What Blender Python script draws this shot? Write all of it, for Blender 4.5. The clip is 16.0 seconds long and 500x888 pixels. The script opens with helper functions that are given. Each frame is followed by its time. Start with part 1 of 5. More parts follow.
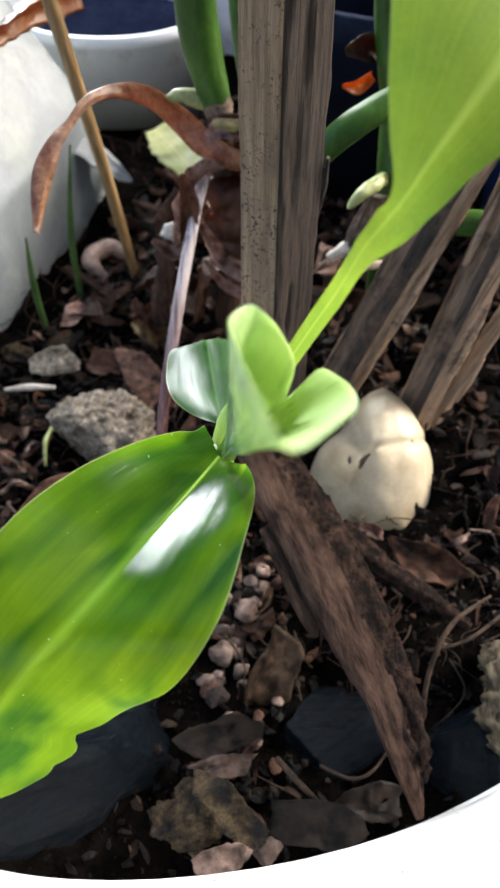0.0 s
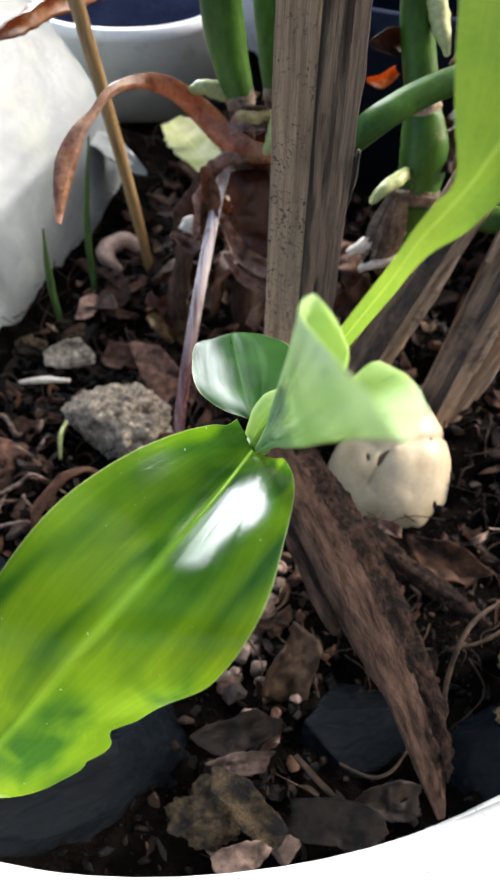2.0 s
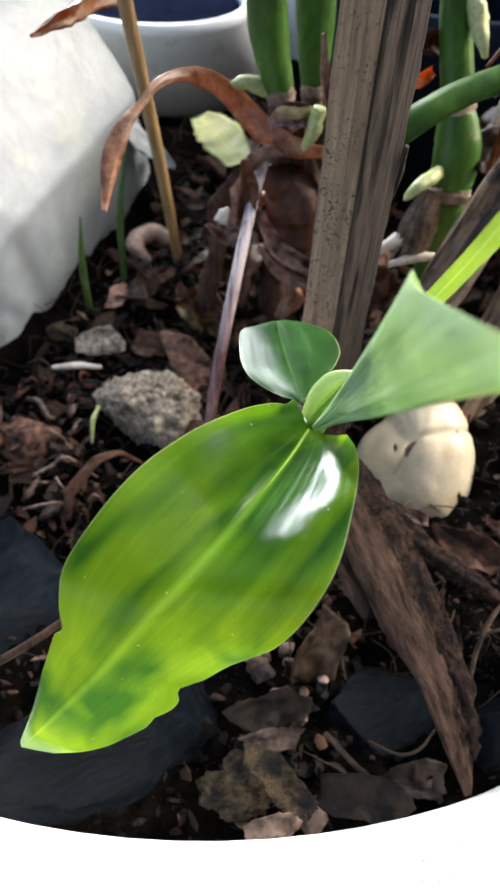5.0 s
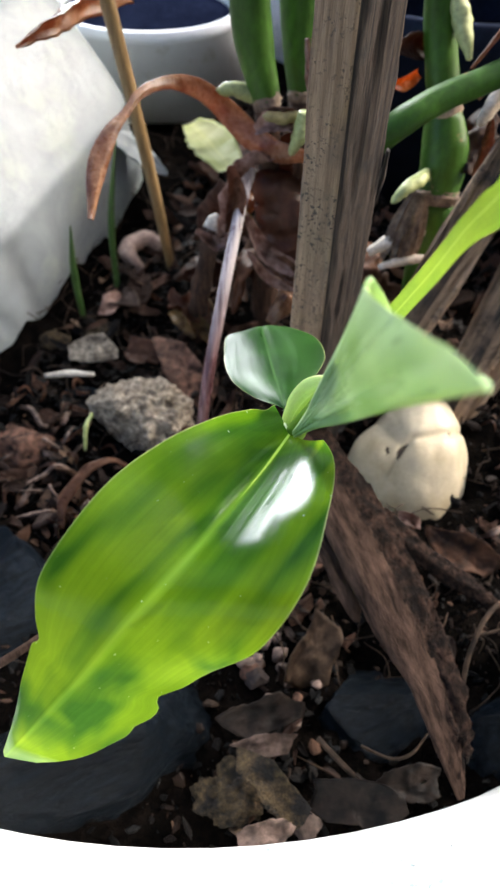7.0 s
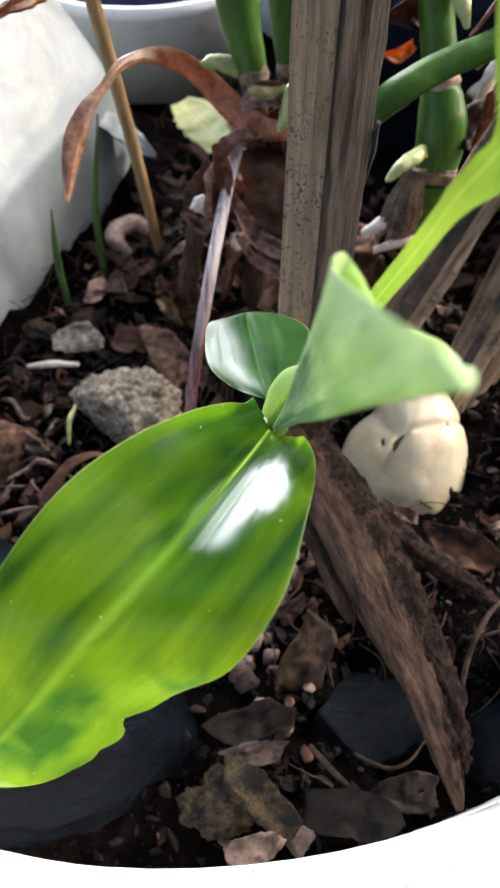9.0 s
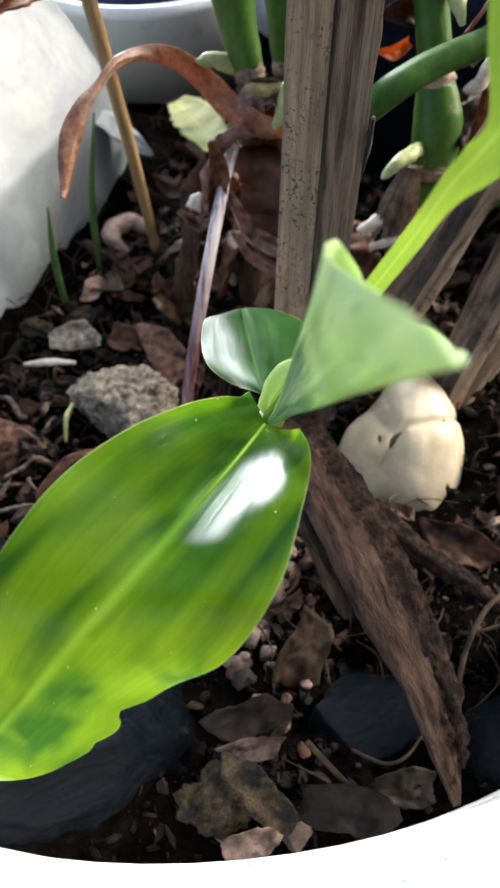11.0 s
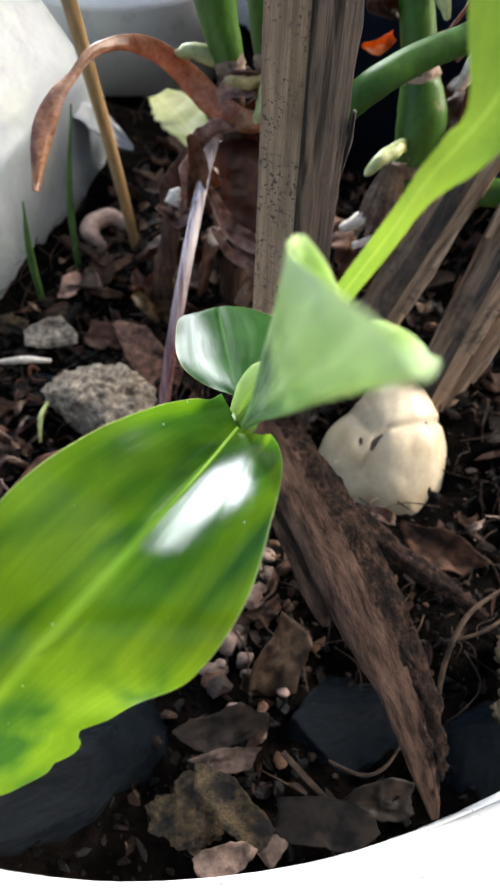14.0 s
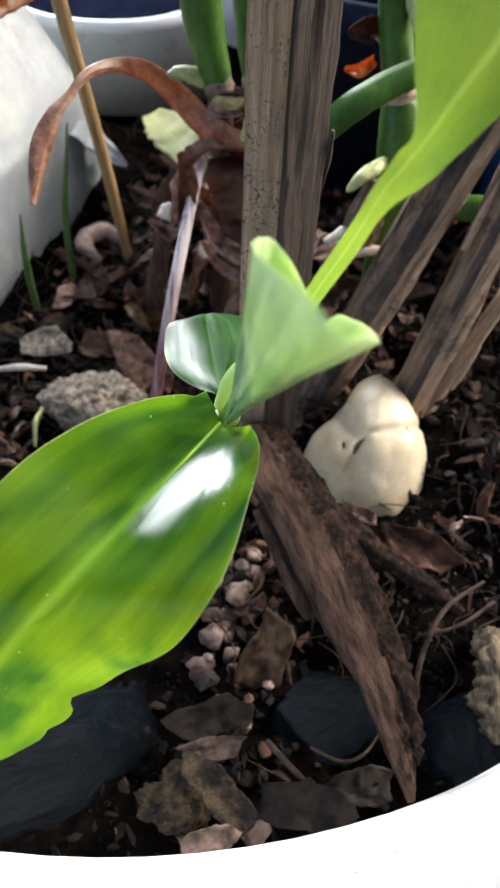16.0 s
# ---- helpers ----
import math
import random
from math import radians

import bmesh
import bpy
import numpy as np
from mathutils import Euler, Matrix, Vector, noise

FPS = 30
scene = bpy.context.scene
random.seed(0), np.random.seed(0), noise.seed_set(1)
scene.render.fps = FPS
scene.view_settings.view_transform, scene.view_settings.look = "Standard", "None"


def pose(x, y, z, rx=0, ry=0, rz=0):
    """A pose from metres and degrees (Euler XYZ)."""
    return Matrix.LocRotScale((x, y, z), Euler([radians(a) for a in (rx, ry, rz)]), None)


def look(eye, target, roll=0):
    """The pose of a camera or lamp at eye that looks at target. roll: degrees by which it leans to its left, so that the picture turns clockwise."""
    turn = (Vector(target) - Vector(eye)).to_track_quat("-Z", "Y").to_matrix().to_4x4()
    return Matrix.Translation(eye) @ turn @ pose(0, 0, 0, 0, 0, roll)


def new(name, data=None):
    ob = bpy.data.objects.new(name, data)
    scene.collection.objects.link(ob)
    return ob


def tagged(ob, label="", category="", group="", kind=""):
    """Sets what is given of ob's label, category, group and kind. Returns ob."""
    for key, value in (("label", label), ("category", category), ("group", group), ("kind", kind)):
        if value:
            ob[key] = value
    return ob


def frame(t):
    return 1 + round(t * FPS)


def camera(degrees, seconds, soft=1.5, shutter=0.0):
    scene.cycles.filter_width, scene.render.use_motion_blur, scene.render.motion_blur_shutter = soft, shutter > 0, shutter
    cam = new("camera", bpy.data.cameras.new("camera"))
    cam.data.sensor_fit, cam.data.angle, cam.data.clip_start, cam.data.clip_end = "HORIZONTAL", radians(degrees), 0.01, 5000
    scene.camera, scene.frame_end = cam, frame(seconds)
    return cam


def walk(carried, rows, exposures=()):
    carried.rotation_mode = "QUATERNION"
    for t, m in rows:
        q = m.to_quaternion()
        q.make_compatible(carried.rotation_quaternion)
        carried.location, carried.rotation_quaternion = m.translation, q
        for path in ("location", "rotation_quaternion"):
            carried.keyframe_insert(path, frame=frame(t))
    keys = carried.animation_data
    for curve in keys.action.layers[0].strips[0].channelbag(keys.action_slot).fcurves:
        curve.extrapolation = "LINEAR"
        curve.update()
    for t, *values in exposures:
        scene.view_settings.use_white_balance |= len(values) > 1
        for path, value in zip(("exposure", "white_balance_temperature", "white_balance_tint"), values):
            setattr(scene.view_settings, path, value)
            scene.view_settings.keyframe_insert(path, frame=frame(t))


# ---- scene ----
cam = camera(34.8, 16.0, soft=2.25)
METRES, EYE, TILT, LEAN, TURN = 0.11, 0.27, -55.0, 0.0, 0.0
ROWS = [
    (0.0, 0.0, 0.0, 0.0, 0.0, 0.0, -0.0),
    (0.5, -0.0051, 0.006, -0.0029, 0.5, -0.03, 0.14),
    (1.0, 0.0237, -0.0052, 0.0067, -0.17, 0.13, 0.26),
    (1.5, -0.009, -0.0199, -0.0035, -0.18, 0.18, 0.01),
    (2.0, -0.0652, 0.0181, -0.0056, -0.11, -0.21, -0.69),
    (2.5, -0.117, 0.0102, -0.026, -0.12, -0.37, -1.5),
    (3.0, -0.1305, -0.0338, -0.0353, -0.45, -0.49, -1.85),
    (3.5, -0.1549, -0.0253, -0.0433, -0.56, -0.66, -2.02),
    (4.0, -0.1909, -0.0371, -0.054, -0.32, -0.62, -2.41),
    (4.2, -0.1887, -0.0555, -0.0502, -0.59, -0.25, -2.39),
    (6.3, -0.1504, -0.0239, -0.0505, 0.12, -0.17, -1.6),
    (6.5, -0.1323, -0.0247, -0.0513, 0.02, -0.14, -1.25),
    (7.0, -0.1311, -0.0463, -0.0434, 0.08, 0.04, -1.22),
    (7.5, -0.1331, -0.0338, -0.0387, 0.56, 0.26, -1.21),
    (8.0, -0.1259, 0.0158, -0.0196, 0.49, 0.01, -1.04),
    (8.5, -0.1325, 0.068, -0.0072, 0.58, -0.36, -0.92),
    (9.0, -0.0836, 0.0714, -0.0279, 0.37, -0.84, -0.77),
    (9.2, -0.0819, 0.0673, -0.0195, 0.17, -1.14, -0.88),
    (11.3, -0.0779, 0.0697, -0.0428, 0.23, -0.72, -0.63),
    (11.5, -0.0704, 0.0711, -0.04, 0.25, -0.72, -0.64),
    (12.0, -0.0789, 0.0477, -0.0485, 0.51, -0.48, -0.78),
    (12.5, -0.0845, 0.071, -0.0318, 0.15, -0.28, -1.3),
    (13.0, -0.0725, 0.0682, -0.0424, -0.85, -0.57, -1.26),
    (13.5, -0.0455, 0.1037, -0.0316, -1.04, -1.13, -1.29),
    (14.0, -0.055, 0.1279, -0.0304, -0.77, -0.87, -1.04),
    (14.5, -0.0197, 0.1132, -0.0438, -0.63, -0.55, -0.89),
    (15.0, -0.0081, 0.0673, -0.0572, -0.41, -0.46, -0.89),
    (15.5, 0.0165, -0.0019, -0.0759, -0.3, 0.41, -0.65),
    (16.0, -0.0336, 0.0249, -0.0699, -1.2, 0.29, -1.16),
]
walk(cam, [(t, pose(0, 0, EYE, TILT, LEAN, TURN) @ pose(METRES * x, METRES * y, METRES * z, 90 + pitch, roll, yaw)) for t, x, y, z, yaw, pitch, roll in ROWS])
cam.data.dof.use_dof = True
cam.data.dof.focus_distance = 0.172
cam.data.dof.aperture_fstop = 39.0

# ---- world, sun, exposure ----
SUN_AZ, SUN_EL = 27.0, 30.0     # degrees: from +x towards +y, above the horizon
scene.view_settings.exposure = 1.86
world = bpy.data.worlds.new("sky")
scene.world = world
world.use_nodes = True
wn = world.node_tree.nodes
sky = wn.new("ShaderNodeTexSky")
sky.sky_type = "NISHITA"
sky.sun_disc = False
sky.sun_elevation = radians(SUN_EL)
sky.sun_rotation = radians(90 - SUN_AZ)
sky.air_density = 0.7
sky.dust_density = 4.0
world.node_tree.links.new(sky.outputs[0], wn["Background"].inputs[0])
wn["Background"].inputs[1].default_value = 0.15
sun_data = bpy.data.lights.new("sun", "SUN")
sun_data.energy = 1.2
sun_data.angle = radians(12.0)
sun_data.color = (0.99, 0.985, 0.955)
sun = new("sun", sun_data)
sun_way = Vector((math.cos(radians(SUN_EL)) * math.cos(radians(SUN_AZ)), math.cos(radians(SUN_EL)) * math.sin(radians(SUN_AZ)), math.sin(radians(SUN_EL))))
sun.matrix_world = look(sun_way * 3, (0, 0, 0))
# added lamp in the unseen far wall's gap, makes the leaf's white highlight
gap_data = bpy.data.lights.new("highlight_lamp", "AREA")
gap_data.shape, gap_data.size, gap_data.size_y = "RECTANGLE", 0.13, 2.0
gap_data.energy = 19.0
gap_data.color = (0.93, 0.97, 1.0)
gap = new("highlight_lamp", gap_data)
gap.matrix_world = look((-0.40, 1.46, 0.90), (-0.40, 0.0, 0.90))


# ---- materials ----
def nodes_of(name):
    m = bpy.data.materials.new(name)
    m.use_nodes = True
    nt = m.node_tree
    return m, nt, nt.nodes["Principled BSDF"]


def ramp(nt, fac, stops):
    r = nt.nodes.new("ShaderNodeValToRGB")
    el = r.color_ramp.elements
    while len(el) < len(stops):
        el.new(0.5)
    for e, (p, c) in zip(el, stops):
        e.position, e.color = p, (*c, 1)
    nt.links.new(fac, r.inputs[0])
    return r.outputs[0]


def mix(nt, a, b, fac, how="MIX"):
    n = nt.nodes.new("ShaderNodeMix")
    n.data_type, n.blend_type = "RGBA", how
    for sock, v in ((n.inputs[0], fac), (n.inputs[6], a), (n.inputs[7], b)):
        if isinstance(v, (int, float)):
            sock.default_value = v
        elif isinstance(v, tuple):
            sock.default_value = (*v, 1)
        else:
            nt.links.new(v, sock)
    return n.outputs[2]


def noise_of(nt, scale, detail=6.0, rough=0.6, stretch=(1, 1, 1), coord="Object", warp=0.0, turn=(0, 0, 0)):
    """Noise in the object's own metres, turned (degrees) so that a grain runs along an axis, then stretched."""
    tc = nt.nodes.new("ShaderNodeTexCoord")
    rot = nt.nodes.new("ShaderNodeMapping")
    rot.inputs["Rotation"].default_value = [radians(a) for a in turn]
    mp = nt.nodes.new("ShaderNodeMapping")
    mp.inputs["Scale"].default_value = stretch
    nt.links.new(tc.outputs[coord], rot.inputs[0])
    nt.links.new(rot.outputs[0], mp.inputs[0])
    n = nt.nodes.new("ShaderNodeTexNoise")
    n.inputs["Scale"].default_value, n.inputs["Detail"].default_value, n.inputs["Roughness"].default_value = scale, detail, rough
    n.inputs["Distortion"].default_value = warp
    nt.links.new(mp.outputs[0], n.inputs["Vector"])
    return n.outputs[0]


def bumped(nt, bsdf, height, strength, distance):
    b = nt.nodes.new("ShaderNodeBump")
    b.inputs["Strength"].default_value, b.inputs["Distance"].default_value = strength, distance
    nt.links.new(height, b.inputs["Height"])
    nt.links.new(b.outputs[0], bsdf.inputs["Normal"])


def vary(nt, colour, amount, island=False):
    """Lightens or darkens each object, or each island of a joined mesh, by chance."""
    if island:
        g = nt.nodes.new("ShaderNodeNewGeometry").outputs["Random Per Island"]
    else:
        g = nt.nodes.new("ShaderNodeObjectInfo").outputs["Random"]
    v = ramp(nt, g, [(0.0, (1 - amount,) * 3), (1.0, (1 + amount,) * 3)])
    return mix(nt, colour, v, 1.0, "MULTIPLY")


def surface(name, dark, light, scale, rough=0.6, fine=4.0, bump=0.4, relief=0.0008, stretch=(1, 1, 1), stain=None, stain_scale=60, stain_at=(0.55, 0.7),
            vary_by=0.0, island=False, gloss=0.5, coord="Object", warp=0.0, turn=(0, 0, 0), grainy=0.8):
    m, nt, bsdf = nodes_of(name)
    big = noise_of(nt, scale, 5, 0.6, stretch, coord, warp, turn)
    small = noise_of(nt, scale * fine, 6, 0.7, stretch, coord, 0.0, turn)
    col = ramp(nt, big, [(0.32, dark), (0.68, light)])
    grain = ramp(nt, small, [(0.3, (0.55, 0.55, 0.55)), (0.7, (1.25, 1.25, 1.25))])
    col = mix(nt, col, grain, grainy, "MULTIPLY")
    if stain:
        mask = ramp(nt, noise_of(nt, stain_scale, 4, 0.65, (1, 1, 1), coord), [(stain_at[0], (0, 0, 0)), (stain_at[1], (1, 1, 1))])
        col = mix(nt, col, stain, mask)
    if vary_by:
        col = vary(nt, col, vary_by, island)
    nt.links.new(col, bsdf.inputs["Base Color"])
    r = ramp(nt, small, [(0.2, (max(0, rough - 0.12),) * 3), (0.8, (min(1, rough + 0.12),) * 3)])
    nt.links.new(r, bsdf.inputs["Roughness"])
    bsdf.inputs["Specular IOR Level"].default_value = gloss
    both = mix(nt, big, small, 0.5)
    bumped(nt, bsdf, both, bump, relief)
    return m


def leaf_material(name, deep_green, pale, rib, through_colour, rough=0.25, share=0.45, veins=38.0, coat=0.3, relief=0.0003, gloss=0.5, rib_wide=0.035, specks=0.0, shade_mottle=0.0, tip=False, ripples=190.0):
    """A living leaf: parallel veins and a pale midrib by its UV map, gloss above, light passing through."""
    m, nt, bsdf = nodes_of(name)
    tc = nt.nodes.new("ShaderNodeTexCoord")
    sep = nt.nodes.new("ShaderNodeSeparateXYZ")
    nt.links.new(tc.outputs["UV"], sep.inputs[0])
    patch = noise_of(nt, 70, 3, 0.5)
    cells = noise_of(nt, 1500, 3, 0.6)
    col = ramp(nt, patch, [(0.35, deep_green), (0.65, pale)])
    col = mix(nt, col, ramp(nt, cells, [(0.3, (0.82, 0.82, 0.82)), (0.7, (1.15, 1.15, 1.15))]), 0.7, "MULTIPLY")
    # uneven parallel veins run along the blade
    run = nt.nodes.new("ShaderNodeMapping")
    run.inputs["Scale"].default_value = (1.1, veins, 1)
    nt.links.new(tc.outputs["UV"], run.inputs[0])
    grainy = nt.nodes.new("ShaderNodeTexNoise")
    grainy.inputs["Scale"].default_value, grainy.inputs["Detail"].default_value, grainy.inputs["Roughness"].default_value = 1.0, 4.0, 0.62
    nt.links.new(run.outputs[0], grainy.inputs["Vector"])
    streak = grainy.outputs[0]
    lines = ramp(nt, streak, [(0.32, (0.80, 0.83, 0.78)), (0.68, (1.12, 1.09, 1.12))])
    col = mix(nt, col, lines, 0.8, "MULTIPLY")
    # shadow bands painted in, drawn out along the blade; faint mottling on tall leaf
    shade_bands = ramp(nt, noise_of(nt, 105, 2, 0.5, (0.26, 1, 0.5), "Object", 0.25, (0, 0, -48)), [(0.40, (0.22, 0.42, 0.9)), (0.49, (0.85, 0.88, 1.0)), (0.58, (1.45, 1.25, 1.0))])
    col = mix(nt, col, shade_bands, shade_mottle * 0.7, "MULTIPLY")
    off = nt.nodes.new("ShaderNodeMath")
    off.operation = "SUBTRACT"
    off.inputs[1].default_value = 0.5
    nt.links.new(sep.outputs[1], off.inputs[0])
    absol = nt.nodes.new("ShaderNodeMath")
    absol.operation = "ABSOLUTE"
    nt.links.new(off.outputs[0], absol.inputs[0])
    near_rib = ramp(nt, absol.outputs[0], [(0.0, (1, 1, 1)), (rib_wide, (0, 0, 0))])
    col = mix(nt, col, rib, near_rib)
    edge = ramp(nt, absol.outputs[0], [(0.492, (0, 0, 0)), (0.5, (1, 1, 1))])
    col = mix(nt, col, (0.45, 0.5, 0.2), edge)
    if specks:
        col = mix(nt, col, (0.75, 0.78, 0.7), ramp(nt, noise_of(nt, 900, 2, 0.5), [(specks, (0, 0, 0)), (specks + 0.02, (1, 1, 1))]))
    # sun glare on the leaf's tip, painted as a pale end
    if tip:
        ends = ramp(nt, sep.outputs[0], [(0.945, (0, 0, 0)), (0.975, (1, 1, 1))])
        col = mix(nt, col, (0.78, 0.80, 0.66), ends)
    nt.links.new(col, bsdf.inputs["Base Color"])
    nt.links.new(ramp(nt, streak, [(0.3, (rough * 0.6,) * 3), (0.7, (rough * 1.5,) * 3)]), bsdf.inputs["Roughness"])
    bsdf.inputs["Coat Weight"].default_value = coat
    bsdf.inputs["Coat Roughness"].default_value = 0.12
    bsdf.inputs["Specular IOR Level"].default_value = gloss
    across = noise_of(nt, 1.0, 2, 0.5, (ripples, 24, 1), "UV")
    h = mix(nt, mix(nt, streak, cells, 0.25), across, 0.25)
    bumped(nt, bsdf, h, 0.22, relief)
    tr = nt.nodes.new("ShaderNodeBsdfTranslucent")
    tcol = mix(nt, through_colour, lines, 0.7, "MULTIPLY")
    tcol = mix(nt, tcol, mix(nt, tcol, (1.35, 1.25, 1.6), 1.0, "MULTIPLY"), near_rib)
    tcol = mix(nt, tcol, ramp(nt, patch, [(0.3, (0.7, 0.8, 0.6)), (0.7, (1.1, 1.05, 1.0))]), 0.8, "MULTIPLY")
    tcol = mix(nt, tcol, shade_bands, shade_mottle, "MULTIPLY")
    nt.links.new(tcol, tr.inputs[0])
    mx = nt.nodes.new("ShaderNodeMixShader")
    mx.inputs[0].default_value = share
    nt.links.new(bsdf.outputs[0], mx.inputs[1])
    nt.links.new(tr.outputs[0], mx.inputs[2])
    nt.links.new(mx.outputs[0], nt.nodes["Material Output"].inputs[0])
    return m


def dry_material(name, dark, light, glow, share=0.25, rough=0.45, scale=220, vary_by=0.25, gloss=0.15, spots=True):
    """Dead leaf: brown, streaked along its length, letting a little light through."""
    m = surface(name, dark, light, scale, rough, 3.0, 0.6, 0.0008, (1, 1, 1), tuple((0.25 if spots else 0.8) * c for c in dark), 140, (0.50, 0.66), vary_by=vary_by, gloss=gloss)
    nt = m.node_tree
    tr = nt.nodes.new("ShaderNodeBsdfTranslucent")
    tr.inputs[0].default_value = (*glow, 1)
    mx = nt.nodes.new("ShaderNodeMixShader")
    mx.inputs[0].default_value = share
    nt.links.new(nt.nodes["Principled BSDF"].outputs[0], mx.inputs[1])
    nt.links.new(tr.outputs[0], mx.inputs[2])
    nt.links.new(mx.outputs[0], nt.nodes["Material Output"].inputs[0])
    return m


M_leaf = leaf_material("green leaf", (0.015, 0.064, 0.002), (0.046, 0.145, 0.003), (0.15, 0.30, 0.03), (0.32, 0.59, 0.030), rough=0.135, share=0.42, coat=0.0, relief=0.00028, gloss=0.32, rib_wide=0.034, specks=0.755, shade_mottle=0.9, tip=True)
M_leaf_tall = leaf_material("lime leaf", (0.170, 0.290, 0.016), (0.270, 0.41, 0.026), (0.40, 0.54, 0.08), (0.38, 0.56, 0.070), rough=0.4, share=0.34, coat=0.0, gloss=0.3, rib_wide=0.05, relief=0.0006, shade_mottle=0.22)
M_leaf_young = leaf_material("pale young leaf", (0.37, 0.54, 0.225), (0.54, 0.71, 0.385), (0.60, 0.75, 0.44), (0.60, 0.78, 0.36), rough=0.28, share=0.28, veins=18, coat=0.0, relief=0.0012)
M_leaf_inner = leaf_material("yellow-green leaf inside", (0.42, 0.58, 0.20), (0.58, 0.74, 0.34), (0.62, 0.76, 0.36), (0.66, 0.81, 0.34), rough=0.32, share=0.42, veins=18, coat=0.0, relief=0.0012)


def pale_lip(m, colour, start):
    """Paints a pale margin with its whitish gloss towards the lip, the far end of the UV map, in uneven streaks."""
    nt = m.node_tree
    bsdf = nt.nodes["Principled BSDF"]
    under = bsdf.inputs["Base Color"].links[0].from_socket
    sep = nt.nodes.new("ShaderNodeSeparateXYZ")
    nt.links.new(nt.nodes.new("ShaderNodeTexCoord").outputs["UV"], sep.inputs[0])
    rise = ramp(nt, sep.outputs[0], [(start, (0, 0, 0)), (0.97, (0.75, 0.75, 0.75)), (1.0, (1, 1, 1))])
    folds = ramp(nt, noise_of(nt, 1.6, 3, 0.5, (2, 26, 1), "UV"), [(0.35, (0.0, 0.0, 0.0)), (0.65, (0.6, 0.6, 0.6))])
    share = mix(nt, rise, folds, 0.4, "SCREEN")
    nt.links.new(mix(nt, under, colour, share), bsdf.inputs["Base Color"])


pale_lip(M_leaf_young, (0.62, 0.74, 0.52), 0.84)
pale_lip(M_leaf_inner, (0.66, 0.77, 0.50), 0.80)
M_leaf_dark = leaf_material("dark glossy leaf", (0.007, 0.038, 0.005), (0.018, 0.072, 0.010), (0.035, 0.10, 0.02), (0.07, 0.22, 0.02), rough=0.37, share=0.2, veins=8, coat=0.0, relief=0.0007, gloss=0.34, rib_wide=0.02)


def stalk_material(name, dark, light, through_colour, share):
    """A fleshy green stalk that lets some light through."""
    m = surface(name, dark, light, 160, 0.45, 6, 0.2, 0.0003, (1, 1, 0.15), grainy=0.35)
    nt = m.node_tree
    tr = nt.nodes.new("ShaderNodeBsdfTranslucent")
    tr.inputs[0].default_value = (*through_colour, 1)
    mx = nt.nodes.new("ShaderNodeMixShader")
    mx.inputs[0].default_value = share
    nt.links.new(nt.nodes["Principled BSDF"].outputs[0], mx.inputs[1])
    nt.links.new(tr.outputs[0], mx.inputs[2])
    nt.links.new(mx.outputs[0], nt.nodes["Material Output"].inputs[0])
    return m


M_petiole = stalk_material("green petiole", (0.20, 0.35, 0.05), (0.29, 0.45, 0.09), (0.40, 0.58, 0.11), 0.40)
M_rib = surface("pale midrib", (0.20, 0.36, 0.03), (0.27, 0.45, 0.05), 160, 0.4, 6, 0.2, 0.0003, grainy=0.3)
M_white = surface("white plastic", (0.78, 0.79, 0.78), (0.83, 0.84, 0.83), 14, 0.35, 20, 0.1, 0.0002, stain=(0.16, 0.21, 0.21), stain_scale=420, stain_at=(0.66, 0.71), grainy=0.1)
M_pot = surface("bluish-white plastic", (0.82, 0.86, 0.90), (0.88, 0.91, 0.94), 14, 0.35, 20, 0.1, 0.0002, stain=(0.55, 0.55, 0.5), stain_scale=60, stain_at=(0.6, 0.8), grainy=0.1)
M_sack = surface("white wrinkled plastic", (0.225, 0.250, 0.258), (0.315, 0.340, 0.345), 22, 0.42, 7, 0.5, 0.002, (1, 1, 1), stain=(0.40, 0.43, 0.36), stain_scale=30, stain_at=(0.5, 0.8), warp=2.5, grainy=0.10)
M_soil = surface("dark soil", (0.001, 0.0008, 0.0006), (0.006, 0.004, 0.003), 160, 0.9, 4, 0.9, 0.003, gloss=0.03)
M_chip = surface("bark chips", (0.006, 0.0035, 0.0028), (0.175, 0.090, 0.060), 260, 0.7, 5, 0.9, 0.0016, vary_by=0.8, gloss=0.15)


def litter_material(name, tone=1.0):
    """Bits of bark and leaf: each island takes its own brown, some damp and shiny."""
    m = surface(name, (0.5, 0.5, 0.5), (1.0, 1.0, 1.0), 160, 0.6, 5, 0.8, 0.0012, gloss=0.15)
    nt = m.node_tree
    bsdf = nt.nodes["Principled BSDF"]
    shade = bsdf.inputs["Base Color"].links[0].from_socket
    isle = nt.nodes.new("ShaderNodeNewGeometry").outputs["Random Per Island"]
    browns = ramp(nt, isle, [(p, tuple(tone * c for c in rgb)) for p, rgb in ((0.0, (0.003, 0.002, 0.0015)), (0.40, (0.006, 0.0036, 0.0024)), (0.66, (0.020, 0.0100, 0.0065)), (0.86, (0.090, 0.044, 0.026)), (0.96, (0.14, 0.078, 0.048)), (1.0, (0.20, 0.135, 0.095)))])
    nt.links.new(mix(nt, shade, browns, 1.0, "MULTIPLY"), bsdf.inputs["Base Color"])
    return m


